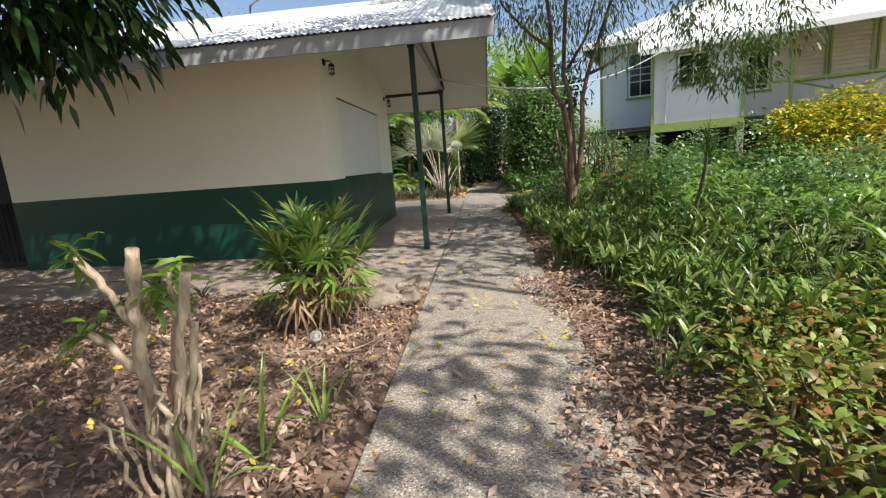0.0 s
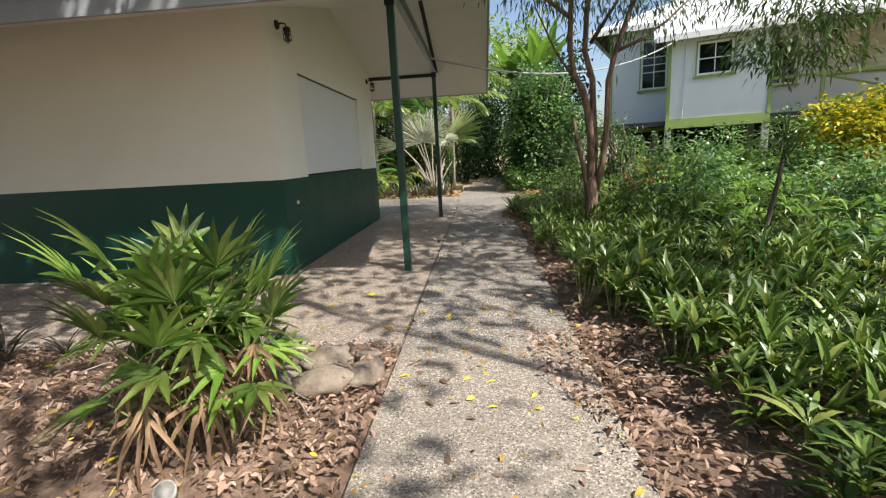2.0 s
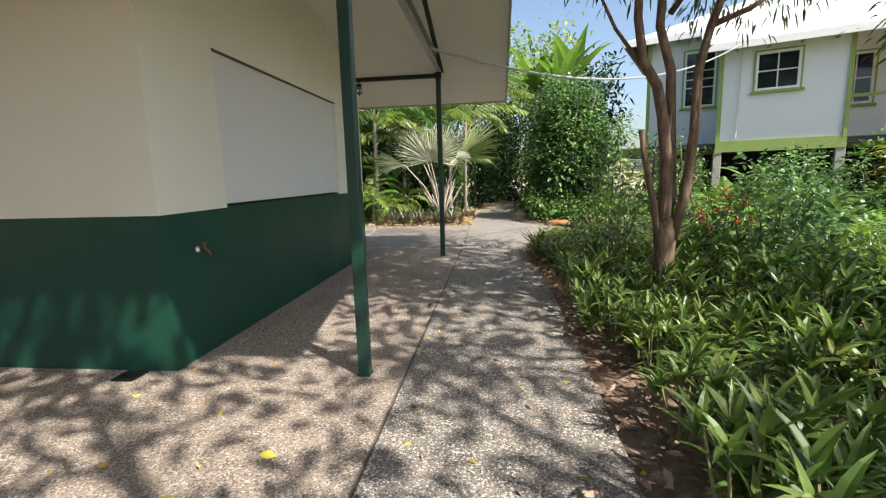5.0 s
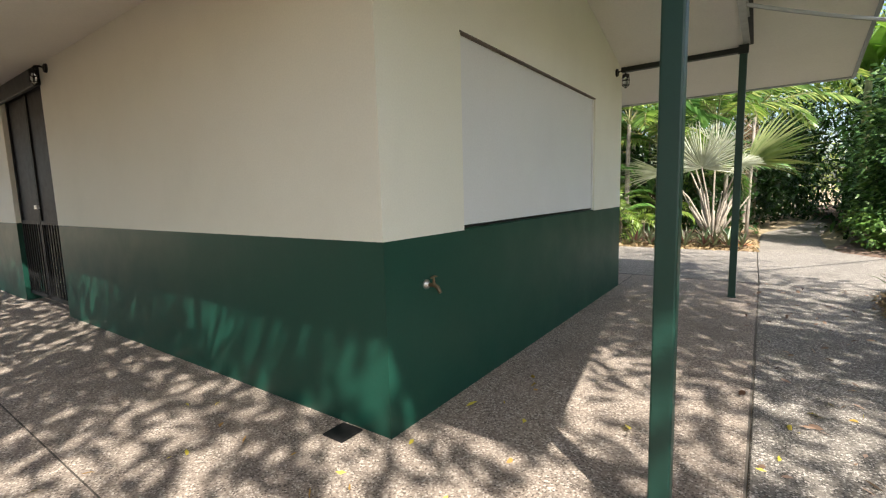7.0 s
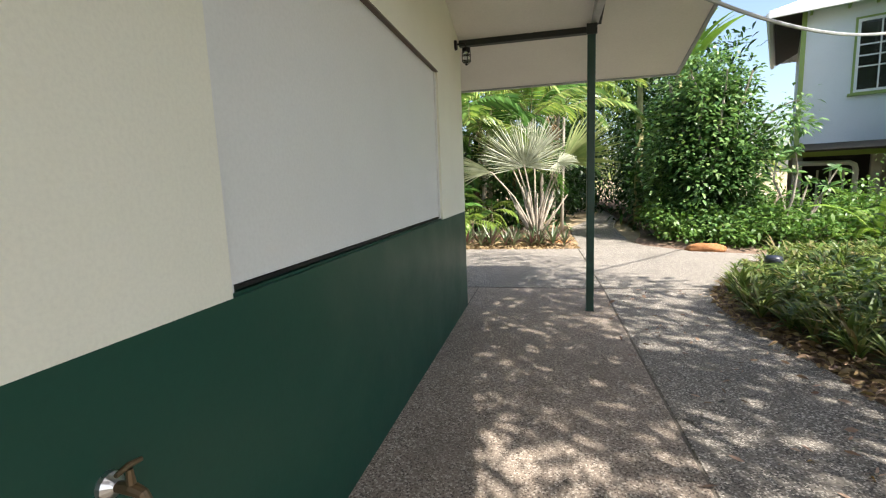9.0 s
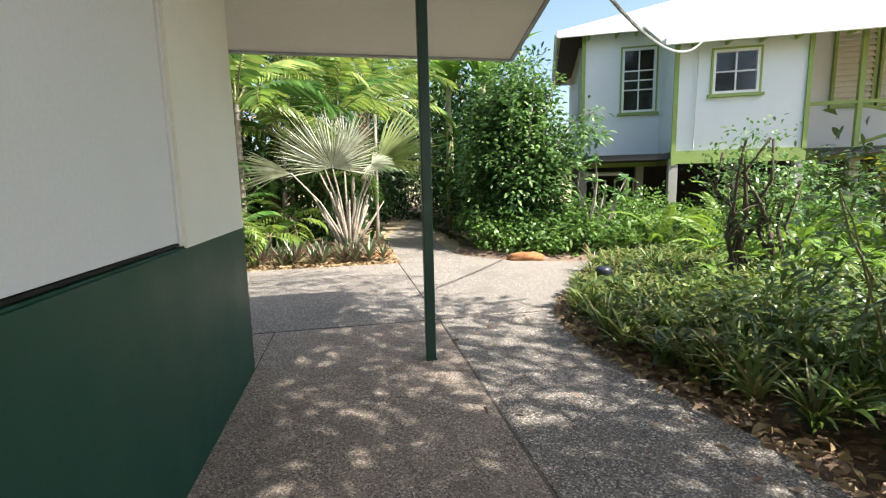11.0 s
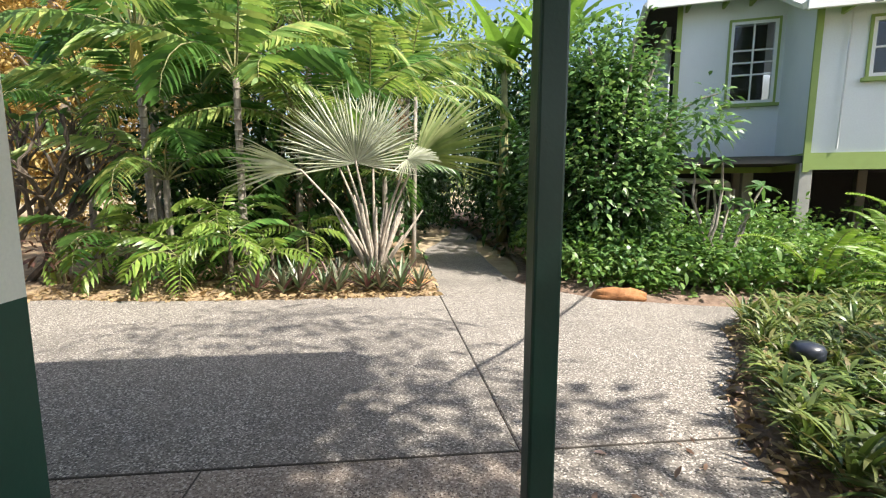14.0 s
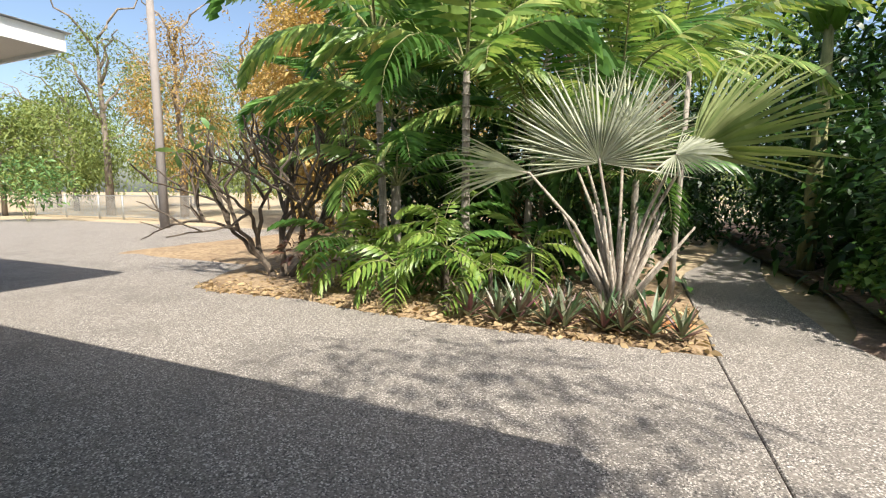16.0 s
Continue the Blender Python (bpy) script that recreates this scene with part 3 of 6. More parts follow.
def hz(y):
    return 4.5 + 0.526 * (y + 0.45)


RX, RYY = 1.74, 4.4
rp = [(-2.7, 1.05), (-0.5, 1.05), (-0.35, -0.45), (11, -0.45), (11, RYY), (RX, RYY)]
d = Mesh()
d.add([(x, y, hz(y)) for x, y in rp] + [(x, y, hz(y) + 0.07) for x, y in rp], [tuple(range(6))[::-1], tuple(range(6, 12))] + [(i, (i + 1) % 6, 6 + (i + 1) % 6, 6 + i) for i in range(6)])
rz, ez = hz(RYY), hz(1.05)
d.add([(-2.7, 1.05, ez + 0.07), (-2.7, 8.2, ez + 0.07), (RX, RYY, rz + 0.07), (-2.7, 1.05, ez), (-2.7, 8.2, ez), (RX, RYY, rz)], [(1, 0, 2), (3, 4, 5), (0, 1, 4, 3)])
d.add([(-2.7, 8.2, ez + 0.07), (11, 9.5, ez), (11, RYY, rz + 0.07), (RX, RYY, rz + 0.07)], [(0, 1, 2, 3)])
ROOFRIB, rn, rl, rp_ = mat("white_ribbed_roofing")
rp_.inputs["Base Color"].default_value = (0.74, 0.76, 0.78, 1)
rp_.inputs["Roughness"].default_value = 0.5
wv = rn.new("ShaderNodeTexWave")
wv.inputs["Scale"].default_value = 4.1
wtc = rn.new("ShaderNodeTexCoord")
rl.new(wtc.outputs["Object"], wv.inputs["Vector"])
bump(rn, rl, rp_, wv.outputs[0], 0.6, 0.02)
part("roof", d, ROOFRIB, house, "white corrugated hipped roof")
for b in ((-0.37, -0.52, 4.38, 11, -0.45, 4.56), (-2.72, 0.98, ez - 0.12, -0.48, 1.05, ez + 0.06)):
    part("gutter", boxes(b), FRAMEWHITE, house, "white eaves gutter")
d = Mesh()
d.tube([(-0.5, 1.0, ez - 0.03), (-0.38, -0.45, 4.47)], 0.08, 4)
part("gutter", d, FRAMEWHITE, house)
d = Mesh()
d.tube([(-2.72, 1.0, ez - 0.03), (-2.72, 8.2, ez - 0.03)], 0.07, 4)
part("gutter", d, FRAMEWHITE, house)
d = Mesh()
lin = [(-2.62, 1.12, ez - 0.005), (-2.62, 8.1, ez - 0.005), (RX - 0.1, RYY, rz - 0.045)]
d.add(lin + [(x, y, z - 0.02) for x, y, z in lin], [(0, 1, 2), (5, 4, 3), (0, 3, 4, 1), (1, 4, 5, 2), (2, 5, 3, 0)])
part("eave_lining", d, SHADEDARK, house, "dark unlined underside of the eave")
for x in (-1.9, -1.2, -0.7):
    part("rafter_tail", boxes((x, 1.1, hz(1.1) - 0.14, x + 0.05, 1.5, hz(1.1) - 0.02)), HOUSEGREEN, house)
for x in (0.3, 1.0, 1.7, 2.4, 3.4, 4.6, 5.8, 7.0):
    part("rafter_tail", boxes((x, -0.4, hz(-0.4) - 0.13, x + 0.05, 0.0, hz(-0.4) - 0.02)), HOUSEGREEN, house)
for x, y in ((-1.95, 1.6), (-0.45, 1.6), (0.02, 0.08), (2.7, 0.08), (4.1, 0.65), (6.95, 0.65), (0.0, 4), (2.7, 4), (-2, 4.5), (5, 4), (8, 4)):
    soft(part("stump", boxes((x - 0.1, y - 0.1, -0.1, x + 0.1, y + 0.1, 1.86)), CONCRETE, house, "grey concrete stump"), 0.01)
d = Mesh()
d.tube([(-1.95, 1.42, 1.58), (-0.95, 1.42, 1.56), (-0.85, 1.42, 1.5), (-0.82, 1.42, 1.38), (-0.82, 1.42, 0.1)], 0.06, 10)
part("waste_pipe", d, GREYPLASTIC, house, "pale grey plastic waste pipe", smooth=True)
for i in range(5):
    part("batten", boxes((-1.5 + 0.27 * i, 2.6, 0.25, -1.45 + 0.27 * i, 2.63, 1.4)), FRAMEWHITE, house, "white batten under the floor")
# Dark sheet added under the floor to stand for the deep shade there.
part("under_shade_sheet", boxes((-2, 5.5, 0, 10, 5.6, 1.86)), SHADEDARK, house)
d = Mesh()
d.tube([(0.42, -0.06, 2.1), (0.45, -0.06, 4.4)], 0.016, 6)
part("conduit", d, GREYPLASTIC, house, "grey conduit on the wall")

# service cable between the two roofs
cab = Mesh()
c0, c1 = Vector((PX + 0.05, 10.6, 2.92)), HM @ Vector((0.45, -0.55, 4.5))
cab.tube([c0.lerp(c1, i / 24) + Vector((0, 0, -0.62 * 4 * (i / 24) * (1 - i / 24))) for i in range(25)], 0.018, 6)
cab.make("service_cable", paint("grey_cable_sheath", (0.33, 0.34, 0.34), 0.5, 0.4, 8, 60), label="grey sagging cable strung from kiosk roof to house", category="cable")


# ---- plant materials ----
L_SHRUB = leafy("shrub_leaf_green", [(0.06, 0.132, 0.042), (0.103, 0.21, 0.063), (0.172, 0.314, 0.108), (0.273, 0.393, 0.129)], 0.3, 0.35)
L_IVY = leafy("ground_ivy_leaf", [(0.068, 0.155, 0.033), (0.123, 0.235, 0.049), (0.205, 0.312, 0.083)], 0.35, 0.4)
L_STRAP = leafy("strap_leaf_green", [(0.045, 0.09, 0.02), (0.075, 0.14, 0.028), (0.12, 0.2, 0.04), (0.17, 0.26, 0.055), (0.27, 0.31, 0.08), (0.06, 0.12, 0.025)], 0.3, 0.35)
L_STRAPB = leafy("bright_strap_leaf", [(0.135, 0.273, 0.036), (0.210, 0.364, 0.060), (0.300, 0.442, 0.096)], 0.35, 0.35)
L_BRONZE = leafy("bronze_green_leaf", [(0.1, 0.2, 0.03), (0.2, 0.3, 0.05), (0.34, 0.36, 0.09), (0.13, 0.23, 0.04), (0.33, 0.22, 0.08), (0.26, 0.32, 0.06), (0.36, 0.1, 0.045), (0.12, 0.21, 0.035)], 0.35, 0.4)
L_YELLOW = leafy("yellow_croton_leaf", [(0.09, 0.16, 0.02), (0.2, 0.24, 0.02), (0.5, 0.42, 0.02), (0.68, 0.55, 0.03), (0.74, 0.6, 0.04), (0.3, 0.33, 0.03), (0.12, 0.2, 0.025)], 0.35, 0.4)
L_PALM = leafy("feather_palm_leaflet", [(0.101, 0.188, 0.047), (0.181, 0.304, 0.072), (0.324, 0.435, 0.119), (0.486, 0.522, 0.166)], 0.4, 0.35)
L_YOUNG = leafy("young_palm_leaflet", [(0.15, 0.26, 0.05), (0.24, 0.36, 0.075), (0.34, 0.44, 0.1)], 0.4, 0.35)
L_PALMD = leafy("dark_palm_leaflet", [(0.049, 0.124, 0.03), (0.089, 0.199, 0.04), (0.159, 0.3, 0.07)], 0.35, 0.3)
L_SILVER = leafy("silver_fan_leaf", [(0.34, 0.36, 0.26), (0.44, 0.46, 0.35), (0.56, 0.57, 0.46), (0.4, 0.43, 0.28)], 0.25, 0.5)
L_FANGREEN = leafy("green_fan_leaf", [(0.20, 0.27, 0.10), (0.28, 0.34, 0.13), (0.36, 0.40, 0.18)], 0.35, 0.45)
# Darkened to stand for shade deep in foliage; the blade plant shares it.
L_DARK = leafy("dark_leaf_and_gap_shade", [(0.014, 0.043, 0.008), (0.023, 0.067, 0.013), (0.043, 0.101, 0.018)], 0.25, 0.4)
L_GUM = leafy("narrow_gum_leaf", [(0.059, 0.109, 0.035), (0.099, 0.158, 0.05), (0.149, 0.208, 0.069)], 0.3, 0.45)
L_MANGO = leafy("dark_glossy_leaf", [(0.012, 0.033, 0.007), (0.021, 0.051, 0.011), (0.036, 0.078, 0.015)], 0.3, 0.3)
L_BANANA = leafy("banana_leaf", [(0.13, 0.25, 0.04), (0.2, 0.34, 0.065)], 0.45, 0.35)
L_FERN = leafy("fern_leaf", [(0.147, 0.271, 0.037), (0.226, 0.348, 0.061), (0.305, 0.407, 0.097)], 0.4, 0.45)
L_RHOEO = leafy("rosette_leaf", [(0.06, 0.12, 0.05), (0.11, 0.18, 0.08), (0.2, 0.045, 0.075), (0.15, 0.22, 0.11), (0.12, 0.035, 0.05), (0.2, 0.26, 0.15)], 0.2, 0.4)
L_DRY = leafy("dry_leaf", [(0.12, 0.07, 0.048), (0.25, 0.15, 0.1), (0.4, 0.26, 0.18), (0.58, 0.41, 0.31), (0.17, 0.1, 0.07), (0.48, 0.34, 0.26), (0.3, 0.2, 0.13)], 0.1, 0.7)
L_SKIRT = leafy("brown_hanging_palm_leaf", [(0.19, 0.115, 0.065), (0.3, 0.19, 0.105), (0.42, 0.28, 0.16), (0.14, 0.08, 0.05)], 0.15, 0.7)
L_STRAW = leafy("straw_leaf", [(0.36, 0.25, 0.13), (0.48, 0.36, 0.2), (0.3, 0.2, 0.11)], 0.2, 0.6)
L_FALLEN = leafy("fallen_yellow_leaf", [(0.6, 0.48, 0.04), (0.66, 0.55, 0.08), (0.5, 0.32, 0.05), (0.42, 0.2, 0.06)], 0.2, 0.5)
L_AUTUMN = leafy("golden_brown_foliage", [(0.359, 0.223, 0.066), (0.499, 0.321, 0.096), (0.459, 0.331, 0.118), (0.299, 0.242, 0.074)], 0.3, 0.6)
L_OLIVE = leafy("olive_far_foliage", [(0.13, 0.18, 0.05), (0.2, 0.26, 0.07), (0.3, 0.34, 0.1)], 0.3, 0.6)
L_ORANGE = leafy("orange_flower", [(0.75, 0.16, 0.04), (0.85, 0.25, 0.06)], 0.3, 0.5)
L_WHITE = leafy("white_petal", [(0.8, 0.8, 0.72), (0.85, 0.83, 0.7)], 0.3, 0.5)
B_BROWN = barky("red_brown_bark", (0.05, 0.033, 0.024), (0.19, 0.125, 0.08), 34)
B_GREY = barky("grey_bark", (0.14, 0.12, 0.10), (0.34, 0.30, 0.25))
B_PALE = barky("pale_cut_bark", (0.20, 0.14, 0.09), (0.46, 0.37, 0.26), 26)
B_DARK = barky("dark_bark", (0.035, 0.028, 0.022), (0.11, 0.085, 0.062), 26)
B_STEM = barky("green_brown_stem", (0.12, 0.13, 0.05), (0.27, 0.26, 0.12), 18)
B_PETIOLE = barky("pale_petiole", (0.16, 0.13, 0.095), (0.4, 0.345, 0.28), 30)
B_ORANGE = barky("yellow_crownshaft", (0.3, 0.22, 0.05), (0.5, 0.4, 0.12), 22)

L_LADY = leafy("lady_palm_leaf", [(0.041, 0.088, 0.014), (0.075, 0.143, 0.025), (0.122, 0.197, 0.04), (0.204, 0.258, 0.065)], 0.35, 0.35)
rng = np.random.default_rng(7)


def unit(a):
    return a / np.maximum(np.linalg.norm(a, axis=-1, keepdims=True), 1e-6)


def cloud(pos, way, length, width, droop=0.25, roll=0.5, belly=0.4):
    """Vertices and faces of many small curved leaves at once: place, direction, size."""
    k = len(pos)
    way = unit(way)
    ref = np.tile((0.0, 0.0, 1.0), (k, 1))
    ref[np.abs(way[:, 2]) > 0.95] = (1, 0, 0)
    side = unit(np.cross(way, ref))
    up = np.cross(side, way)
    a = rng.normal(0, roll, k)[:, None]
    side, up = side * np.cos(a) + up * np.sin(a), up * np.cos(a) - side * np.sin(a)
    length, width = np.broadcast_to(length, k)[:, None], np.broadcast_to(width, k)[:, None]
    rows = []
    for t, w in ((0, 0.0), (belly, -0.5), (belly, 0.5), (belly + 0.35, -0.36), (belly + 0.35, 0.36), (1, 0)):
        p = pos + way * length * t + side * width * w + up * (np.abs(w) * width * 0.3)
        p[:, 2] -= (droop * length[:, 0]) * t * t
        rows.append(p)
    v = np.stack(rows, 1).reshape(-1, 3)
    base = 6 * np.arange(k)[:, None]
    tri = np.concatenate([base + np.array([[0, 2, 1]]), base + np.array([[3, 4, 5]])])
    quad = base + np.array([[1, 2, 4, 3]])
    return v, tri, quad


def cloud_mesh(name, parts, mats):
    """One mesh from several leaf clouds, each with its own material slot."""
    vs, loops, starts, totals, slots, off, lo = [], [], [], [], [], 0, 0
    for i, (v, tri, quad) in enumerate(parts):
        for f, s in ((tri, 3), (quad, 4)):
            loops.append((f + off).ravel())
            starts.append(lo + s * np.arange(len(f)))
            totals.append(np.full(len(f), s))
            slots.append(np.full(len(f), i))
            lo += s * len(f)
        vs.append(v)
        off += len(v)
    v, loops, starts, totals, slots = (np.concatenate(a) for a in (vs, loops, starts, totals, slots))
    me = bpy.data.meshes.new(name)
    me.vertices.add(len(v))
    me.vertices.foreach_set("co", v.astype(np.float32).ravel())
    me.loops.add(len(loops))
    me.loops.foreach_set("vertex_index", loops.astype(np.int32))
    me.polygons.add(len(starts))
    me.polygons.foreach_set("loop_start", starts.astype(np.int32))
    me.polygons.foreach_set("loop_total", totals.astype(np.int32))
    for m in mats if isinstance(mats, (list, tuple)) else [mats]:
        me.materials.append(m)
    me.polygons.foreach_set("material_index", slots.astype(np.int32))
    me.update(calc_edges=True)
    return me


def obj(name, me, parent=None, label="", category="", group="", kind="", at=None):
    ob = new(name, me)
    if parent:
        ob.parent = parent
    if at is not None:
        ob.matrix_basis = at
    return tagged(ob, label, category, group, kind)


def ball(k, shell=0.5):
    """Points in a unit ball, more of them near its outside."""
    d = unit(rng.normal(0, 1, (k, 3)))
    return d * (rng.random((k, 1)) ** (1 / 3) * (1 - shell) + shell * rng.random((k, 1)) ** 0.25)


def crown(center, radii, clusters, per, spread, length, width, droop=0.4, up=0.2, shell=0.6, flat=1.0):
    """Leaves in clumps: an uneven crown with gaps."""
    c = ball(clusters, shell) * np.array(radii) + np.array(center)
    p = np.repeat(c, per, 0) + rng.normal(0, 1, (clusters * per, 3)) * spread * np.array((1, 1, flat))
    out = unit(p - np.repeat(c, per, 0)) + unit(p - np.array(center)) * 0.4
    out[:, 2] = out[:, 2] * 0.5 + up
    out += rng.normal(0, 0.35, out.shape)
    n = len(p)
    return cloud(p, out, length * rng.uniform(0.65, 1.25, n), width * rng.uniform(0.7, 1.2, n), droop)


def limb(m, a, b, r0, r1, sag=0.15, segs=6, sides=7, jitter=0.06):
    a, b = Vector(a), Vector(b)
    d = (b - a).length
    pts = []
    for i in range(segs + 1):
        t = i / segs
        p = a.lerp(b, t) + Vector((0, 0, sag * d * math.sin(math.pi * t)))
        if 0 < i < segs:
            p += Vector(rng.normal(0, 1, 3)) * jitter * d * 0.4
        pts.append(p)
    m.tube(pts, [r0 + (r1 - r0) * i / segs for i in range(segs + 1)], sides)
    return pts


# ---- garden bed soil ----
def edge_x(y):
    """East edge of the walk."""
    pts = [(-20, 0.81), (5.27, 0.81), (8, 0.83), (10.4, 0.84), (11.2, 0.74), (11.9, 0.67), (12.4, 0.7), (12.97, 0.87), (13.5, 1.2), (14.02, 1.72), (14.75, 2.15), (15.15, 2.65), (15.25, 3.3)]
    return float(np.interp(y, [p[0] for p in pts], [p[1] for p in pts]))


def bed(name, xs_of, ys, k, label, lift=0.05, material=LITTERSOIL):
    m = Mesh()
    n = len(ys)
    for y in ys:
        x0, x1 = xs_of(y)
        for i in range(k + 1):
            t = (i / k) ** 1.6 if x1 > x0 else (i / k) ** 1.6
            x = x0 + (x1 - x0) * t
            z = -0.03 + min(1, abs(x - x0) / 0.5) * (lift + 0.035 * noise.noise((x * 0.9, y * 0.9, 0)) + 0.02 * noise.noise((x * 3, y * 3, 3)))
            m.v.append((x, y, z))
    for j in range(n - 1):
        for i in range(k):
            a = j * (k + 1) + i
            m.f.append((a, a + 1, a + k + 2, a + k + 1) if xs_of(ys[0])[1] > xs_of(ys[0])[0] else (a, a + k + 1, a + k + 2, a + 1))
            m.m.append(0)
    m.make(name, material, label=label, category="garden bed", kind="structure", smooth=True)


bed("garden_bed_east", lambda y: (edge_x(y) + 0.004, 16.0), [-14 + 0.25 * i for i in range(117)], 60, "soil and leaf litter of the planted bed", 0.06)
bed("garden_bed_west", lambda y: (-0.375, -16.0), [-14 + 0.25 * i for i in range(78)], 60, "bed of brown leaf litter beside the path", 0.03)


def north_edge(x):
    pts = [(-8, 18.6), (-7.3, 16.92), (-6.7, 16.67), (-5.2, 16.82), (-4.1, 16.62), (-2.6, 16.55), (-0.47, 16.55)]
    return float(np.interp(x, [p[0] for p in pts], [p[1] for p in pts]))


m = Mesh()
NXS = [-12 + 0.3 * i for i in range(39)] + [-0.48]
for x in NXS:
    for j in range(31):
        t = j / 30
        xx = x + (0 if x < -0.5 else (0.0 if t < 0.25 else 0.0))
        y = north_edge(x) + (36 - north_edge(x)) * t ** 1.5
        m.v.append((xx, y, -0.03 + min(1, t * 20) * (0.06 + 0.05 * noise.noise((x, y, 5)))))
for i in range(len(NXS) - 1):
    for j in range(30):
        a = i * 31 + j
        m.f.append((a, a + 31, a + 32, a + 1))
        m.m.append(0)
m.make("garden_bed_north", soil("straw_litter_soil", (0.12, 0.075, 0.045), (0.3, 0.21, 0.12), (0.46, 0.35, 0.22)), label="bed of straw-coloured leaf litter under palms", category="garden bed", kind="structure", smooth=True)
m = Mesh()
NE = [(0.73, 17.4), (0.9, 16.92), (1.3, 16.5), (1.5, 16.26), (1.92, 16.02), (2.55, 15.77), (3.34, 15.5), (5, 15.4), (10, 15.4), (20, 15.4)]
for x, y0 in NE:
    for j in range(16):
        t = j / 15
        m.v.append((x + (2.0 * t if x < 1 else 0), y0 + (38 - y0) * t ** 1.7, -0.03 + min(1, t * 15) * (0.08 + 0.05 * noise.noise((x, y0 + t * 20, 8)))))
for i in range(len(NE) - 1):
    for j in range(15):
        a = i * 16 + j
        m.f.append((a, a + 16, a + 17, a + 1))
        m.m.append(0)
m.make("garden_bed_northeast", LITTERSOIL, label="dark soil bank below the house", category="garden bed", kind="structure", smooth=True)


# ---- leaf litter ----
def litter(n, xs, ys, z, size, keep=None):
    p = np.stack([rng.uniform(*xs, n), rng.uniform(*ys, n), rng.uniform(z[0], z[1], n)], 1)
    if keep is not None:
        p = p[np.array([keep(a, b) for a, b, c in p])]
    k = len(p)
    w = rng.normal(0, 1, (k, 3)) * (1, 1, 0.28)
    s = size * rng.uniform(0.5, 1.4, k)
    return cloud(p, w, s, s * rng.uniform(0.18, 0.5, k), rng.uniform(-0.35, 0.5), 0.7)


west_litter = litter(27000, (-4.5, -0.39), (0.3, 5.22), (0.0, 0.06), 0.048)
west_far = litter(2500, (-9, -4.0), (0.3, 5.2), (0.0, 0.05), 0.10)
obj("leaf_litter", cloud_mesh("leaf_litter", [west_litter, west_far], L_DRY), label="carpet of fallen brown leaves on the bed", category="leaf litter", kind="stuff")
east_litter = litter(8000, (0.62, 3.0), (0.3, 14.2), (0.0, 0.06), 0.06, lambda x, y: x > edge_x(y) - (0.04 + 0.16 * abs(math.sin(y * 1.7)) * (y < 5)))
east_near = litter(13000, (0.5, 2.6), (0.6, 5.4), (0.0, 0.06), 0.045, lambda x, y: x > 0.62 + 0.2 * math.sin(y * 2.1))
obj("leaf_litter", cloud_mesh("leaf_litter", [east_litter, east_near], L_DRY), label="fallen brown leaves along the edge of the walk", category="leaf litter", kind="stuff")
north_litter = litter(5000, (-7.2, -0.48), (16.5, 18.4), (0.0, 0.05), 0.1, lambda x, y: y > north_edge(x) - 0.06)
obj("leaf_litter", cloud_mesh("leaf_litter", [north_litter], L_STRAW), label="straw-coloured fallen palm leaves at the drive edge", category="leaf litter", kind="stuff")
edge_straw = litter(5200, (0.6, 3.6), (9.6, 15.4), (0.0, 0.05), 0.085, lambda x, y: edge_x(y) - 0.05 < x < edge_x(y) + 0.3)
obj("leaf_litter", cloud_mesh("leaf_litter", [edge_straw], L_STRAW), label="straw-coloured dry leaves along the bed edge", category="leaf litter", kind="stuff")
path_leaves = litter(330, (-0.4, 0.85), (0.6, 9.5), (0.004, 0.012), 0.075, lambda x, y: rng.random() < (0.9 if y < 6 else 0.35))
bed_gold = litter(260, (-3.5, -0.5), (0.8, 5.0), (0.03, 0.07), 0.06)
few = litter(60, (-3.5, -0.4), (5.4, 8.5), (0.004, 0.012), 0.07, lambda x, y: x > -1.9 or y < 7.2)
dry_few = litter(420, (-0.5, 1.0), (0.6, 13.0), (0.003, 0.012), 0.06)
obj("fallen_leaves", cloud_mesh("fallen_leaves", [path_leaves, few, bed_gold], L_FALLEN), label="scattered yellow fallen leaves on paving and litter", category="leaves", kind="stuff")
obj("fallen_leaves", cloud_mesh("fallen_leaves", [dry_few], L_DRY), label="scattered small brown leaves on the paving", category="leaves", kind="stuff")
tw = Mesh()
for i in range(90):
    x, y = (rng.uniform(-4, -0.5), rng.uniform(0.8, 5)) if i % 2 else (rng.uniform(0.9, 2.2), rng.uniform(0.8, 6))
    a, s = rng.uniform(0, 6.3), rng.uniform(0.1, 0.35)
    tw.tube([(x, y, 0.05), (x + s * 0.5 * math.cos(a), y + s * 0.5 * math.sin(a), 0.065), (x + s * math.cos(a + 0.3), y + s * math.sin(a + 0.3), 0.05)], [0.005, 0.004, 0.002], 5)
tw.make("twigs", B_GREY, label="dry fallen twigs among leaf litter", category="twigs", kind="stuff")


# ---- ground cover clumps ----
def strap_clump(name, leaves, length, width, lift, droop, material):
    m = Mesh()
    for i in range(leaves):
        a = i * 2.4 + rng.uniform(-0.3, 0.3)
        e = rng.uniform(0.25, 1.0) * lift
        z = rng.uniform(0.0, 0.12)
        m.leaf((0.02 * math.cos(a), 0.02 * math.sin(a), z), (math.cos(a), math.sin(a), e), length * rng.uniform(0.7, 1.15), width * rng.uniform(0.8, 1.2), droop * rng.uniform(0.6, 1.3), 4, 0.35, blunt=0.75)
    return m.data(name, material)


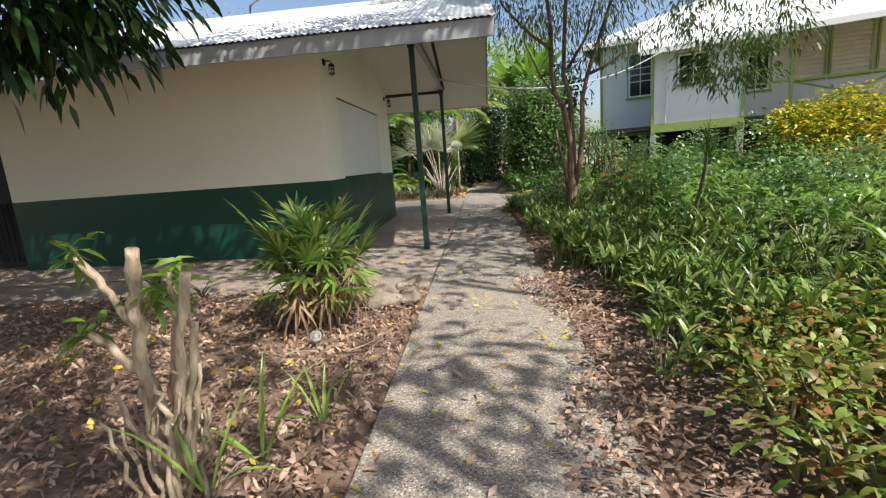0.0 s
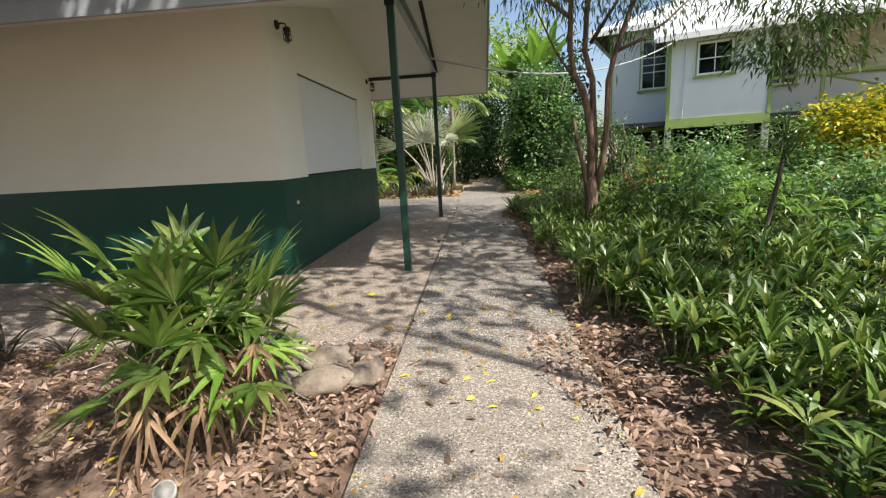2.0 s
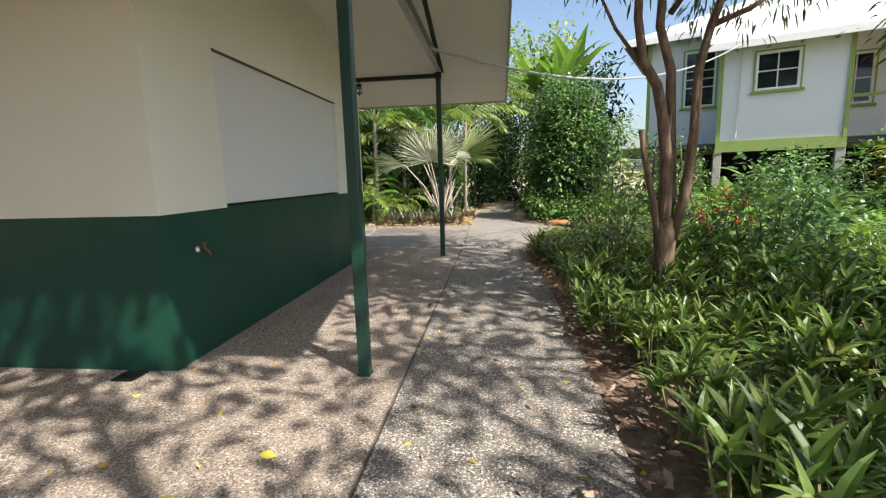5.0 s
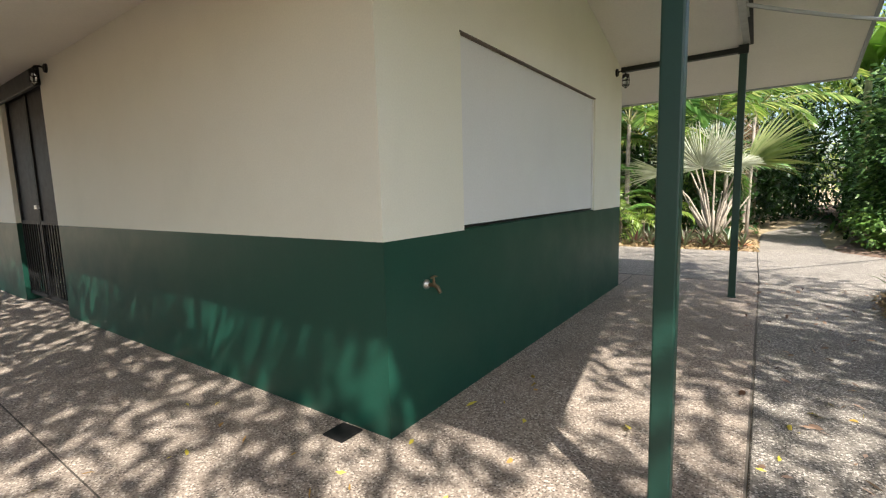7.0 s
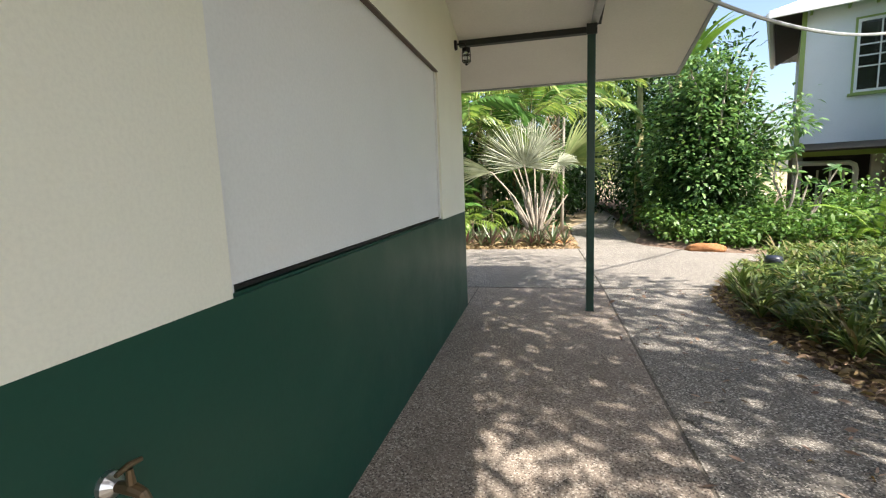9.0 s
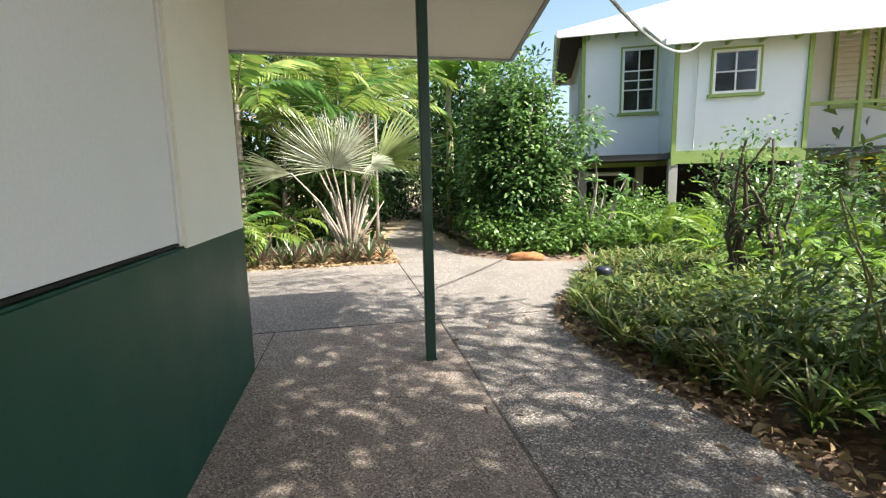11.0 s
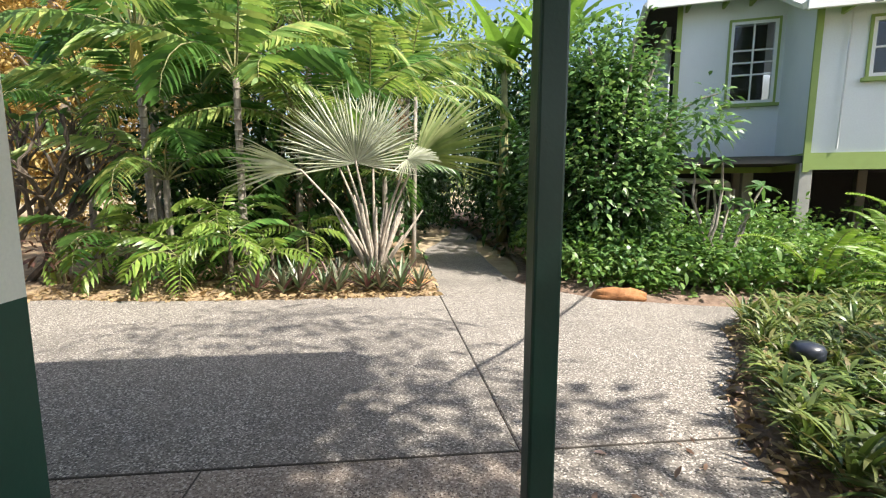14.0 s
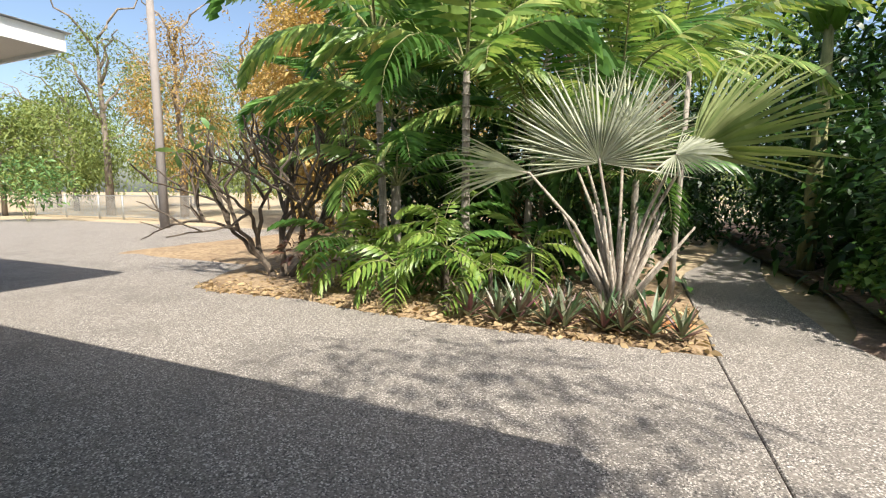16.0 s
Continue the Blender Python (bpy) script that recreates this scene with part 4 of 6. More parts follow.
def whorl_clump(name, stems, per, length, width, height, material):
    """Several short leaning stems, each ending in a whorl of pointed leaves."""
    m = Mesh()
    for i in range(stems):
        b = i * 2.4 + rng.uniform(-0.4, 0.4)
        r = 0.05 + 0.11 * (i / stems) ** 0.6
        top = Vector((r * math.cos(b), r * math.sin(b), height * rng.uniform(0.45, 1.1)))
        m.tube([(0.3 * top.x, 0.3 * top.y, -0.02), tuple(top)], [0.006, 0.004], 4, 1)
        for k in range(per):
            a = k * 2.4 + b
            e = rng.uniform(0.15, 1.5) + 0.9 * k / per
            m.leaf(top - Vector((0, 0, rng.uniform(0, 0.07))), (math.cos(a) + 0.4 * math.cos(b), math.sin(a) + 0.4 * math.sin(b), e), length * rng.uniform(0.6, 1.2), width * rng.uniform(0.8, 1.25), rng.uniform(0.5, 1.5), 4, 0.35, blunt=0.7)
    return m.data(name, [material, B_STEM])


STRAPS = [whorl_clump("strap_leaf_plant", n, k, s, w, h, L_STRAP) for n, k, s, w, h in ((8, 8, 0.14, 0.03, 0.24), (7, 9, 0.155, 0.032, 0.3), (9, 7, 0.13, 0.028, 0.22), (7, 9, 0.165, 0.032, 0.27), (8, 8, 0.15, 0.032, 0.34))]
L_STRAPY = leafy("olive_strap_leaf", [(0.065, 0.112, 0.028), (0.112, 0.168, 0.043), (0.178, 0.234, 0.065), (0.252, 0.281, 0.093), (0.262, 0.187, 0.093)], 0.3, 0.4)
STRAPY = [strap_clump("strap_leaf_plant", n, s, w, e, d, L_STRAPY) for n, s, w, e, d in ((24, 0.26, 0.03, 1.6, 1.2), (28, 0.24, 0.028, 2.0, 1.3), (24, 0.29, 0.03, 1.5, 1.0), (28, 0.22, 0.026, 1.9, 1.2), (26, 0.28, 0.028, 2.2, 1.4))]
BRIGHTS = [strap_clump("strap_leaf_plant", n, s, w, e, d, L_STRAPB) for n, s, w, e, d in ((16, 0.5, 0.05, 2.0, 1.2), (14, 0.62, 0.06, 2.2, 1.1))]


def taken(x, y):
    """Spots of the bed kept clear: litter strip by the walk, stems."""
    gap = 0.18 + 0.32 * max(0, math.sin(y * 0.9 + 0.6)) if y < 7.4 else 0.06
    if 3.3 < y < 5.6:
        gap += 0.3
    return x < edge_x(y) + gap


placed, tries = [], 0
while len(placed) < 298 and tries < 6000:
    tries += 1
    y = rng.uniform(3.1, 15.0)
    x = edge_x(y) + 0.15 + 3.6 * rng.random() ** 1.5
    if taken(x, y) or any((x - a) ** 2 + (y - b) ** 2 < 0.2 ** 2 for a, b in placed):
        continue
    placed.append((x, y))
    me = (STRAPY if y > 10.4 + 0.8 * math.sin(x * 5) else STRAPS)[len(placed) % 5]
    s = rng.uniform(0.85, 1.35) * (1.0 if y > 4 else 0.9)
    ob = obj("strap_leaf_plant", me, label="low tuft of dark green strap-shaped leaves", category="ground cover plant", group="strap-leaved plants in the bed",
             at=pose(x, y, 0.03, rng.uniform(-8, 8), rng.uniform(-8, 8), rng.uniform(0, 360)) @ Matrix.Diagonal((s, s, s * rng.uniform(0.9, 1.2), 1)))


def strap_stuff(k, xs, ys, keep, length=0.4, z=(0.02, 0.25)):
    p = np.stack([rng.uniform(*xs, k), rng.uniform(*ys, k), rng.uniform(*z, k)], 1)
    p = p[np.array([keep(a, b) for a, b, c in p])]
    n = 9
    q = np.repeat(p, n, 0)
    a = rng.uniform(0, 6.28, len(q))
    w = np.stack([np.cos(a), np.sin(a), rng.uniform(0.3, 1.6, len(q))], 1)
    return cloud(q, w, length * rng.uniform(0.6, 1.2, len(q)), 0.042 * length / 0.4, 0.45, 0.3, 0.35)


obj("ground_cover", cloud_mesh("ground_cover", [strap_stuff(5200, (1.1, 10), (2.2, 15.2), lambda x, y: x > edge_x(y) + 0.3 and y > 3.4 - 0.8 * (x > 2.9) and not taken(x, y), 0.27, (0.02, 0.24))], L_STRAP),
    label="dense dark green strap-leaved ground cover filling the bed", category="ground cover", kind="stuff")
obj("ground_cover", cloud_mesh("ground_cover", [strap_stuff(1900, (0.9, 4.5), (10.6, 15.1), lambda x, y: x > edge_x(y) + 0.2, 0.25, (0.03, 0.26))], L_STRAPY),
    label="olive-green strap-leaved ground cover by the walk", category="ground cover", kind="stuff")
obj("ground_cover", cloud_mesh("ground_cover", [strap_stuff(420, (2.6, 9), (6, 15.2), lambda x, y: x > edge_x(y) + 1.6, 0.4, (0.1, 0.5))], L_STRAPB),
    label="taller bright green strap leaves in the bed", category="ground cover", kind="stuff")
for x, y, s in ((2.75, 3.3, 1.5), (3.2, 3.9, 1.3), (2.5, 2.6, 1.1), (3.4, 2.9, 1.4), (3.9, 4.6, 1.2), (2.1, 4.6, 0.8), (2.6, 5.6, 0.9)):
    obj("strap_leaf_plant", BRIGHTS[int(x * 10) % 2], label="tall tuft of bright green arching strap leaves", category="ground cover plant", group="tall strap-leaved plants", at=pose(x, y, 0.03, 0, 0, x * 200) @ Matrix.Diagonal((s, s, s, 1)))


def low_shrub(x, y, r, h, leaves, material, label, length=0.13, width=0.05, name="low_shrub", category="shrub", group=""):
    s = thing(name, label, category, group, at=pose(x, y, 0.0))
    st = Mesh()
    for i in range(7):
        a = i * 0.9 + x
        limb(st, (0.03 * math.cos(a), 0.03 * math.sin(a), -0.02), (r * 0.6 * math.cos(a), r * 0.6 * math.sin(a), h * 0.75), 0.012, 0.005, 0.1, 4, 5)
    part("framework", st, B_STEM, s)
    c = crown((0, 0, h * 0.58), (r, r, h * 0.42), max(8, leaves // 9), 9, 0.07 + 0.05 * r, length, width, 0.35, 0.35)
    obj("foliage", cloud_mesh("foliage", [c], material), s)
    return s


for i in range(46):
    x, y = 1.26 + 0.14 * (i % 12) + 0.12 * rng.random() + 0.08 * (i // 12), 1.35 + 0.52 * (i // 12) + 0.45 * rng.random()
    s = rng.uniform(0.75, 1.15)
    low_shrub(x, y, 0.27 * s, 0.36 * s, 250, L_BRONZE, "low bushy plant with green, bronze and reddish leaves", 0.078, 0.03, group="bronze-leaved plants by the path")
MID = leafy("mid_green_leaf", [(0.042, 0.099, 0.021), (0.066, 0.141, 0.024), (0.108, 0.198, 0.042)], 0.3, 0.35)
for i in range(24):
    x, y = 2.5 + 4.5 * rng.random(), 4.0 + 6.0 * rng.random()
    s = rng.uniform(0.7, 1.3)
    low_shrub(x, y, 0.36 * s, 0.62 * s, 190, (MID, L_STRAP, MID)[i % 3], "bushy green plant standing above the ground cover", 0.12 + 0.05 * (i % 2), 0.04, group="bushy plants in the bed")


# ---- trees of the east bed ----
def stems_tree(name, label, base, forks, r0, crown_parts, bark, leaf_mat, category="tree", leaf_label=""):
    t = thing(name, label, category, at=pose(*base))
    tr = Mesh()
    tr.tube([(0, 0, -0.05), (0.01, 0.0, 0.12), (0.0, 0.02, 0.4), (0.0, 0.0, 0.75), (0.0, 0.0, 0.88)], [r0 * 1.45, r0 * 1.12, r0 * 1.05, r0 * 1.15, r0 * 0.7], 12)
    part("trunk", tr, bark, t, smooth=True)
    for pts, a, b in forks:
        l = Mesh()
        l.tube([Vector(p) for p in pts], [a + (b - a) * i / (len(pts) - 1) for i in range(len(pts))], 9)
        part("limb", l, bark, t, smooth=True)
    obj("crown", cloud_mesh("crown", crown_parts, leaf_mat), t, leaf_label)
    return t


stems_tree("slender_tree", "slender multi-stemmed tree with red-brown bark and narrow leaves", (1.7, 8.7, 0), [
    ([(-0.02, 0, 0.6), (-0.01, 0.0, 0.95), (-0.01, 0.02, 1.36), (-0.06, 0.02, 1.75), (-0.12, 0.0, 2.0), (-0.24, 0.0, 2.2), (-0.29, 0.02, 2.55), (-0.26, 0.1, 3.2), (-0.4, 0.2, 4.6), (-0.5, 0.3, 6.2)], 0.058, 0.025),
    ([(0.02, 0.05, 0.65), (0.04, 0.07, 1.0), (0.05, 0.08, 1.28), (0.03, 0.09, 1.75), (0.02, 0.1, 2.13), (-0.08, 0.12, 2.5), (-0.02, 0.2, 3.4), (0.15, 0.4, 5.0), (0.1, 0.5, 6.4)], 0.056, 0.025),
    ([(0.05, -0.03, 0.7), (0.14, -0.03, 1.1), (0.18, -0.04, 1.6), (0.19, -0.03, 2.1), (0.28, 0.0, 2.45), (0.45, 0.05, 2.9), (0.7, 0.1, 3.6), (1.0, 0.7, 5.2), (1.3, 1.4, 7.2), (1.5, 1.7, 8.2)], 0.045, 0.02),
    ([(-0.05, -0.02, 0.6), (-0.12, -0.04, 1.0), (-0.2, -0.05, 1.35), (-0.25, -0.05, 1.64)], 0.032, 0.024),
    ([(-0.27, 0.05, 2.9), (-0.6, -0.1, 3.1), (-1.0, -0.2, 3.5), (-1.3, -0.3, 4.0)], 0.032, 0.01),
    ([(0.28, 0.0, 2.45), (0.55, -0.05, 2.55), (0.95, 0.1, 2.8), (1.4, 0.2, 3.2)], 0.028, 0.009),
    ([(0.0, 0.12, 2.6), (0.2, -0.3, 2.95), (0.3, -0.8, 3.6)], 0.028, 0.01),
    ([(-0.13, 0.0, 2.0), (-0.45, 0.1, 2.5), (-0.7, 0.2, 3.1)], 0.022, 0.008)], 0.082,
    [crown((-0.1, 0.1, 6.0), (2.2, 2.2, 1.4), 110, 30, 0.28, 0.15, 0.04, 0.6, -0.2, 0.4), crown((0.0, 0, 3.95), (1.6, 1.6, 1.0), 210, 24, 0.18, 0.09, 0.02, 0.8, -0.25, 0.5), crown((1.4, 1.7, 7.9), (1.9, 1.7, 0.9), 70, 26, 0.26, 0.15, 0.05, 0.5, -0.2, 0.4), crown((0.9, 0.3, 3.0), (0.8, 0.8, 0.4), 36, 20, 0.14, 0.085, 0.02, 0.8, -0.4, 0.5)], B_BROWN, L_GUM)
stems_tree("shade_tree", "spreading shade tree with fine feathery foliage", (6.9, 7.2, 0), [
    ([(0, 0, 0.8), (-0.2, 0.1, 2.2), (-0.8, 0.4, 3.4), (-1.8, 0.8, 4.3), (-3.0, 1.2, 4.6)], 0.14, 0.03),
    ([(0, 0, 0.8), (0.2, -0.2, 2.5), (0.3, -0.6, 4.2), (0.0, -1.0, 6.0)], 0.14, 0.04),
    ([(-0.8, 0.4, 3.4), (-1.6, 1.2, 3.8), (-2.8, 2.0, 3.6)], 0.05, 0.015)], 0.17,
    [crown((-1.0, 0.2, 5.4), (2.2, 1.8, 1.0), 36, 34, 0.26, 0.08, 0.022, 0.5, -0.1, 0.4, 0.6), crown((-2.7, 1.2, 3.25), (1.25, 1.1, 0.75), 68, 42, 0.17, 0.1, 0.026, 0.6, -0.3, 0.4, 0.6), crown((-2.9, 1.2, 2.35), (0.6, 0.6, 0.35), 26, 36, 0.15, 0.1, 0.026, 0.6, -0.3, 0.4, 0.6)], B_GREY, L_GUM)
for x, y, cx, cy, cz, r, k in ((5.4, -1.6, -3.1, 2.0, 6.2, 2.5, 42), (7.2, 2.8, -3.9, 5.1, 6.4, 2.5, 130), (4.6, -5.5, -1.2, 2.4, 6.4, 2.7, 24), (7.4, 0.4, -3.2, 3.2, 6.4, 1.9, 28), (4.9, 1.4, -4.3, 2.9, 6.8, 2.3, 88), (7.6, 5.0, -2.2, 0.0, 6.6, 2.1, 36)):
    stems_tree("shade_tree", "tall shade tree beside the path", (x, y, 0), [
        ([(0, 0, 0.3), (0.12, -0.1, 1.1), (-0.05, 0.12, 1.9), (cx * 0.05, cy * 0.05, 2.6), (cx * 0.2 + 0.25, cy * 0.25 - 0.15, 3.6), (cx * 0.5, cy * 0.5, cz - 1.0), (cx * 0.7 - 0.2, cy * 0.8 + 0.2, cz - 0.4), (cx, cy, cz)], 0.045, 0.014),
        ([(cx * 0.05, cy * 0.05, 2.6), (cx * 0.1 + 0.5, cy * 0.2 - 0.6, cz - 1.0), (cx + 1.4, cy - 0.9, cz + 0.4)], 0.045, 0.015),
        ([(cx * 0.5, cy * 0.5, cz - 1.0), (cx - 0.6, cy + 0.7, cz - 0.1), (cx - 1.8, cy + 1.2, cz + 0.2)], 0.04, 0.015)], 0.1,
        [crown((cx, cy, cz), (r, r, 1.2), k, 24, 0.27, 0.21, 0.085, 0.4, 0.0, 0.35, 0.5)], B_GREY, L_MANGO)
# Its higher and western crowns are unseen, added to shade the kiosk wall.
stems_tree("mango_tree", "dark glossy-leaved tree with low hanging branches", (-5.6, 2.6, 0), [
    ([(0, 0, 0.8), (0.4, 0.3, 1.8), (1.4, 0.7, 3.0), (2.6, 0.9, 3.1), (3.3, 0.8, 2.5)], 0.15, 0.02),
    ([(0, 0, 0.8), (-0.3, -0.4, 2.4), (-0.6, -0.8, 4.4)], 0.14, 0.04),
    ([(1.4, 0.7, 3.0), (2.2, 0.3, 3.8), (3.2, 0.2, 4.2)], 0.06, 0.02)], 0.2,
    [crown((3.2, 0.8, 2.5), (0.8, 0.75, 0.45), 120, 20, 0.13, 0.12, 0.05, 0.7, -0.3, 0.3), crown((1.6, 0.9, 3.5), (1.5, 1.4, 0.7), 80, 18, 0.24, 0.2, 0.06, 0.7, -0.3, 0.4), crown((2.2, 1.4, 5.2), (2.6, 2.2, 1.0), 165, 20, 0.28, 0.2, 0.075, 0.6, -0.2, 0.4), crown((-0.3, 1.0, 3.3), (2.5, 1.6, 1.2), 190, 22, 0.25, 0.16, 0.06, 0.6, -0.2, 0.4), crown((-0.5, -0.5, 4.6), (2.0, 2.0, 1.2), 60, 18, 0.3, 0.2, 0.06, 0.6, -0.2)], B_DARK, L_MANGO)

# Out-of-view tree, added to keep sky light off the kiosk front.
stems_tree("shade_tree", "unseen dense tree added to darken the kiosk front", (-9.6, 2.4, 0), [
    ([(0, 0, 0.3), (0.2, 0.3, 2.2), (0.8, 1.0, 3.8), (1.2, 1.6, 4.6)], 0.16, 0.04), ([(0.2, 0.3, 2.2), (-0.8, 0.4, 3.6), (-1.6, 0.6, 4.4)], 0.09, 0.03)], 0.18,
    [crown((0.9, 1.6, 4.2), (2.6, 2.2, 1.7), 260, 22, 0.3, 0.2, 0.08, 0.6, -0.2, 0.4)], B_DARK, L_MANGO)

# Two unseen trees added behind the start of the walk to block the sky.
for x, y in ((-6.4, -2.2), (-2.9, -4.6)):
    stems_tree("shade_tree", "unseen broad tree added to block sky light", (x, y, 0), [
        ([(0, 0, 0.3), (0.2, 0.2, 2.0), (0.6, 0.8, 3.6), (0.9, 1.2, 5.2)], 0.18, 0.05), ([(0.2, 0.2, 2.0), (-0.9, 0.3, 3.4), (-1.7, 0.5, 4.6)], 0.1, 0.03)], 0.2,
        [crown((0, 0.6, 4.6), (2.9, 2.4, 2.3), 260, 22, 0.3, 0.22, 0.09, 0.6, -0.2, 0.4)], B_DARK, L_MANGO)

# Unseen tree whose crown is added to shade the litter of the west bed.
stems_tree("shade_tree", "unseen leaning tree added to shade the west bed", (-1.9, -2.6, 0), [
    ([(0, 0, 0.3), (0.3, 0.3, 1.8), (0.9, 0.9, 3.4), (1.6, 1.5, 4.8), (2.0, 1.8, 5.4)], 0.13, 0.03), ([(0.9, 0.9, 3.4), (0.9, 1.9, 4.4), (0.7, 2.5, 5.2)], 0.06, 0.02)], 0.15,
    [crown((2.0, 1.8, 5.5), (1.9, 1.7, 0.9), 125, 22, 0.27, 0.17, 0.07, 0.5, -0.1, 0.4)], B_DARK, L_MANGO)

# multi-stemmed pruned shrub
ps = thing("pruned_shrub", "pruned dark multi-stemmed shrub with sparse new leaves", "shrub", at=pose(3.3, 12.95, 0))
tips = []
for i in range(13):
    a, s = i * 2.4, 0.1 + 0.03 * i
    tip = Vector((s * 1.0 * math.cos(a), s * 1.0 * math.sin(a), 1.3 + 0.6 * ((i * 7) % 5) / 5))
    b = Mesh()
    pts = limb(b, (0.12 * math.cos(a), 0.12 * math.sin(a), -0.03), tip, 0.045 - 0.0015 * i, 0.014, -0.06, 6, 7, 0.1)
    for k in (3, 4, 5):
        q = pts[k] + Vector(rng.normal(0, 0.16, 3)) + Vector((0, 0, 0.14))
        limb(b, pts[k], q, 0.014, 0.006, 0.05, 3, 5)
        tips.append(q)
    tips.append(tip)
    part("stem", b, B_DARK, ps, smooth=True)
tp = np.repeat(np.array([tuple(t) for t in tips]), 34, 0)
tp = tp + rng.normal(0, 0.1, tp.shape)
obj("foliage", cloud_mesh("foliage", [cloud(tp, rng.normal(0, 1, tp.shape) + (0, 0, 0.6), 0.07 * rng.uniform(0.6, 1.2, len(tp)), 0.03, 0.3)], L_SHRUB), ps, "small fresh green leaves")

# shrubs, tuft plant and flowers in the east bed
low_shrub(9.0, 14.5, 1.0, 2.15, 2800, L_YELLOW, "rounded croton bush with bright yellow leaves", 0.2, 0.07, "croton_bush", "bush")
low_shrub(10.3, 14.4, 1.1, 2.4, 2600, L_YELLOW, "rounded croton bush with bright yellow leaves", 0.2, 0.07, "croton_bush", "bush")
low_shrub(9.4, 11.0, 0.9, 1.3, 420, L_BRONZE, "bushy shrub with bronze and green leaves", 0.17, 0.06, "bronze_shrub")
low_shrub(8.2, 12.0, 0.8, 1.0, 380, L_BRONZE, "bushy shrub with bronze and green leaves", 0.17, 0.06, "bronze_shrub")
for x, y, r, h, n in ((1.75, 11.1, 0.5, 0.65, 700), (2.35, 11.6, 0.6, 0.65, 700), (1.65, 12.1, 0.45, 0.5, 450), (3.0, 10.9, 0.5, 0.7, 400)):
    low_shrub(x, y, r, h, n, L_STRAP, "leafy dark green shrub in the bed", 0.13, 0.03)
for x, y, r, h, n in ((4.9, 11.6, 0.7, 0.8, 500), (5.2, 10.0, 0.6, 0.9, 330), (7.4, 11.0, 0.8, 1.2, 400), (6.2, 9.4, 0.7, 0.9, 330), (7.8, 13.6, 0.7, 1.0, 500)):
    low_shrub(x, y, r, h, n, L_SHRUB, "leafy green shrub in the bed", 0.16, 0.06)
for x, y, r, h, n in ((6.6, 15.2, 0.8, 1.7, 900), (7.7, 14.3, 0.8, 1.8, 900), (5.9, 14.3, 0.6, 1.2, 600)):
    low_shrub(x, y, r, h, n, L_SHRUB, "tall leafy green shrub below the house", 0.15, 0.055)
fl = thing("flowering_shrub", "green shrub with clusters of orange-red flowers", "shrub", at=pose(2.95, 10.5, 0))
fm = Mesh()
for i in range(8):
    a = i * 0.8
    limb(fm, (0, 0, 0), (0.3 * math.cos(a), 0.3 * math.sin(a), 0.95), 0.012, 0.005, 0.05, 4, 5)
part("framework", fm, B_STEM, fl)
obj("foliage", cloud_mesh("foliage", [crown((0, 0, 0.65), (0.42, 0.42, 0.35), 40, 9, 0.09, 0.1, 0.035)], L_SHRUB), fl)
for fx, fy, fz in ((-0.3, -0.28, 0.78), (-0.12, -0.36, 0.86), (0.05, -0.34, 0.72), (-0.2, -0.3, 0.62), (0.16, -0.26, 0.92), (0.24, -0.3, 0.7), (-0.05, -0.25, 1.0)):
    obj("flower_cluster", cloud_mesh("flower_cluster", [crown((fx, fy, fz), (0.02, 0.02, 0.02), 1, 16, 0.03, 0.05, 0.032)], L_ORANGE), fl, "orange-red blossoms")
dt = thing("tuft_plant", "slim stem topped with a tuft of narrow leaves", "plant", at=pose(2.95, 6.9, 0))
d = Mesh()
d.tube([(-0.1, -0.1, -0.02), (-0.02, 0, 0.45), (0.08, 0.05, 0.85), (0.12, 0.06, 1.15)], [0.026, 0.022, 0.02, 0.016], 8)
part("stem", d, B_DARK, dt, smooth=True)
d = Mesh()
for i in range(70):
    a, e = i * 2.4, rng.uniform(-0.6, 2.0)
    d.leaf((0.12, 0.06, 1.0 + 0.3 * rng.random()), (math.cos(a), math.sin(a), e), rng.uniform(0.28, 0.46), 0.016, 0.7, 3, 0.3)
part("leaf_tuft", d, L_GUM, dt)
bs = thing("blade_plant", "two upright broad dark green blades", "plant", at=pose(2.45, 6.2, 0))
for a, s in ((0.3, 0.62), (2.2, 0.5)):
    d = Mesh()
    d.leaf((0, 0, 0.0), (0.12 * math.cos(a), 0.12 * math.sin(a), 1), s, 0.09, 0.05, 5, 0.2, side=(1, 0.2, 0))
    part("blade", d, L_DARK, bs)

# bollard light in the bed
bl = thing("bollard_light", "short black garden bollard light with rounded cap", "garden light", at=pose(1.72, 13.45, 0))
d = Mesh()
d.tube([(0, 0, 0), (0, 0, 0.24)], [0.03, 0.03], 10)
part("stem", d, BLACKIRON, bl)
d = Mesh()
d.tube([(0, 0, 0.22), (0, 0, 0.25), (0, 0, 0.31), (0, 0, 0.34), (0, 0, 0.35)], [0.06, 0.1, 0.1, 0.08, 0.02], 20)
part("cap", d, paint("black_blue_plastic", (0.025, 0.03, 0.045), 0.3), bl, smooth=True)
d = Mesh()
d.tube([(0, 0, 0.17), (0, 0, 0.22)], [0.055, 0.055], 16)
part("lens", d, GREYPLASTIC, bl)

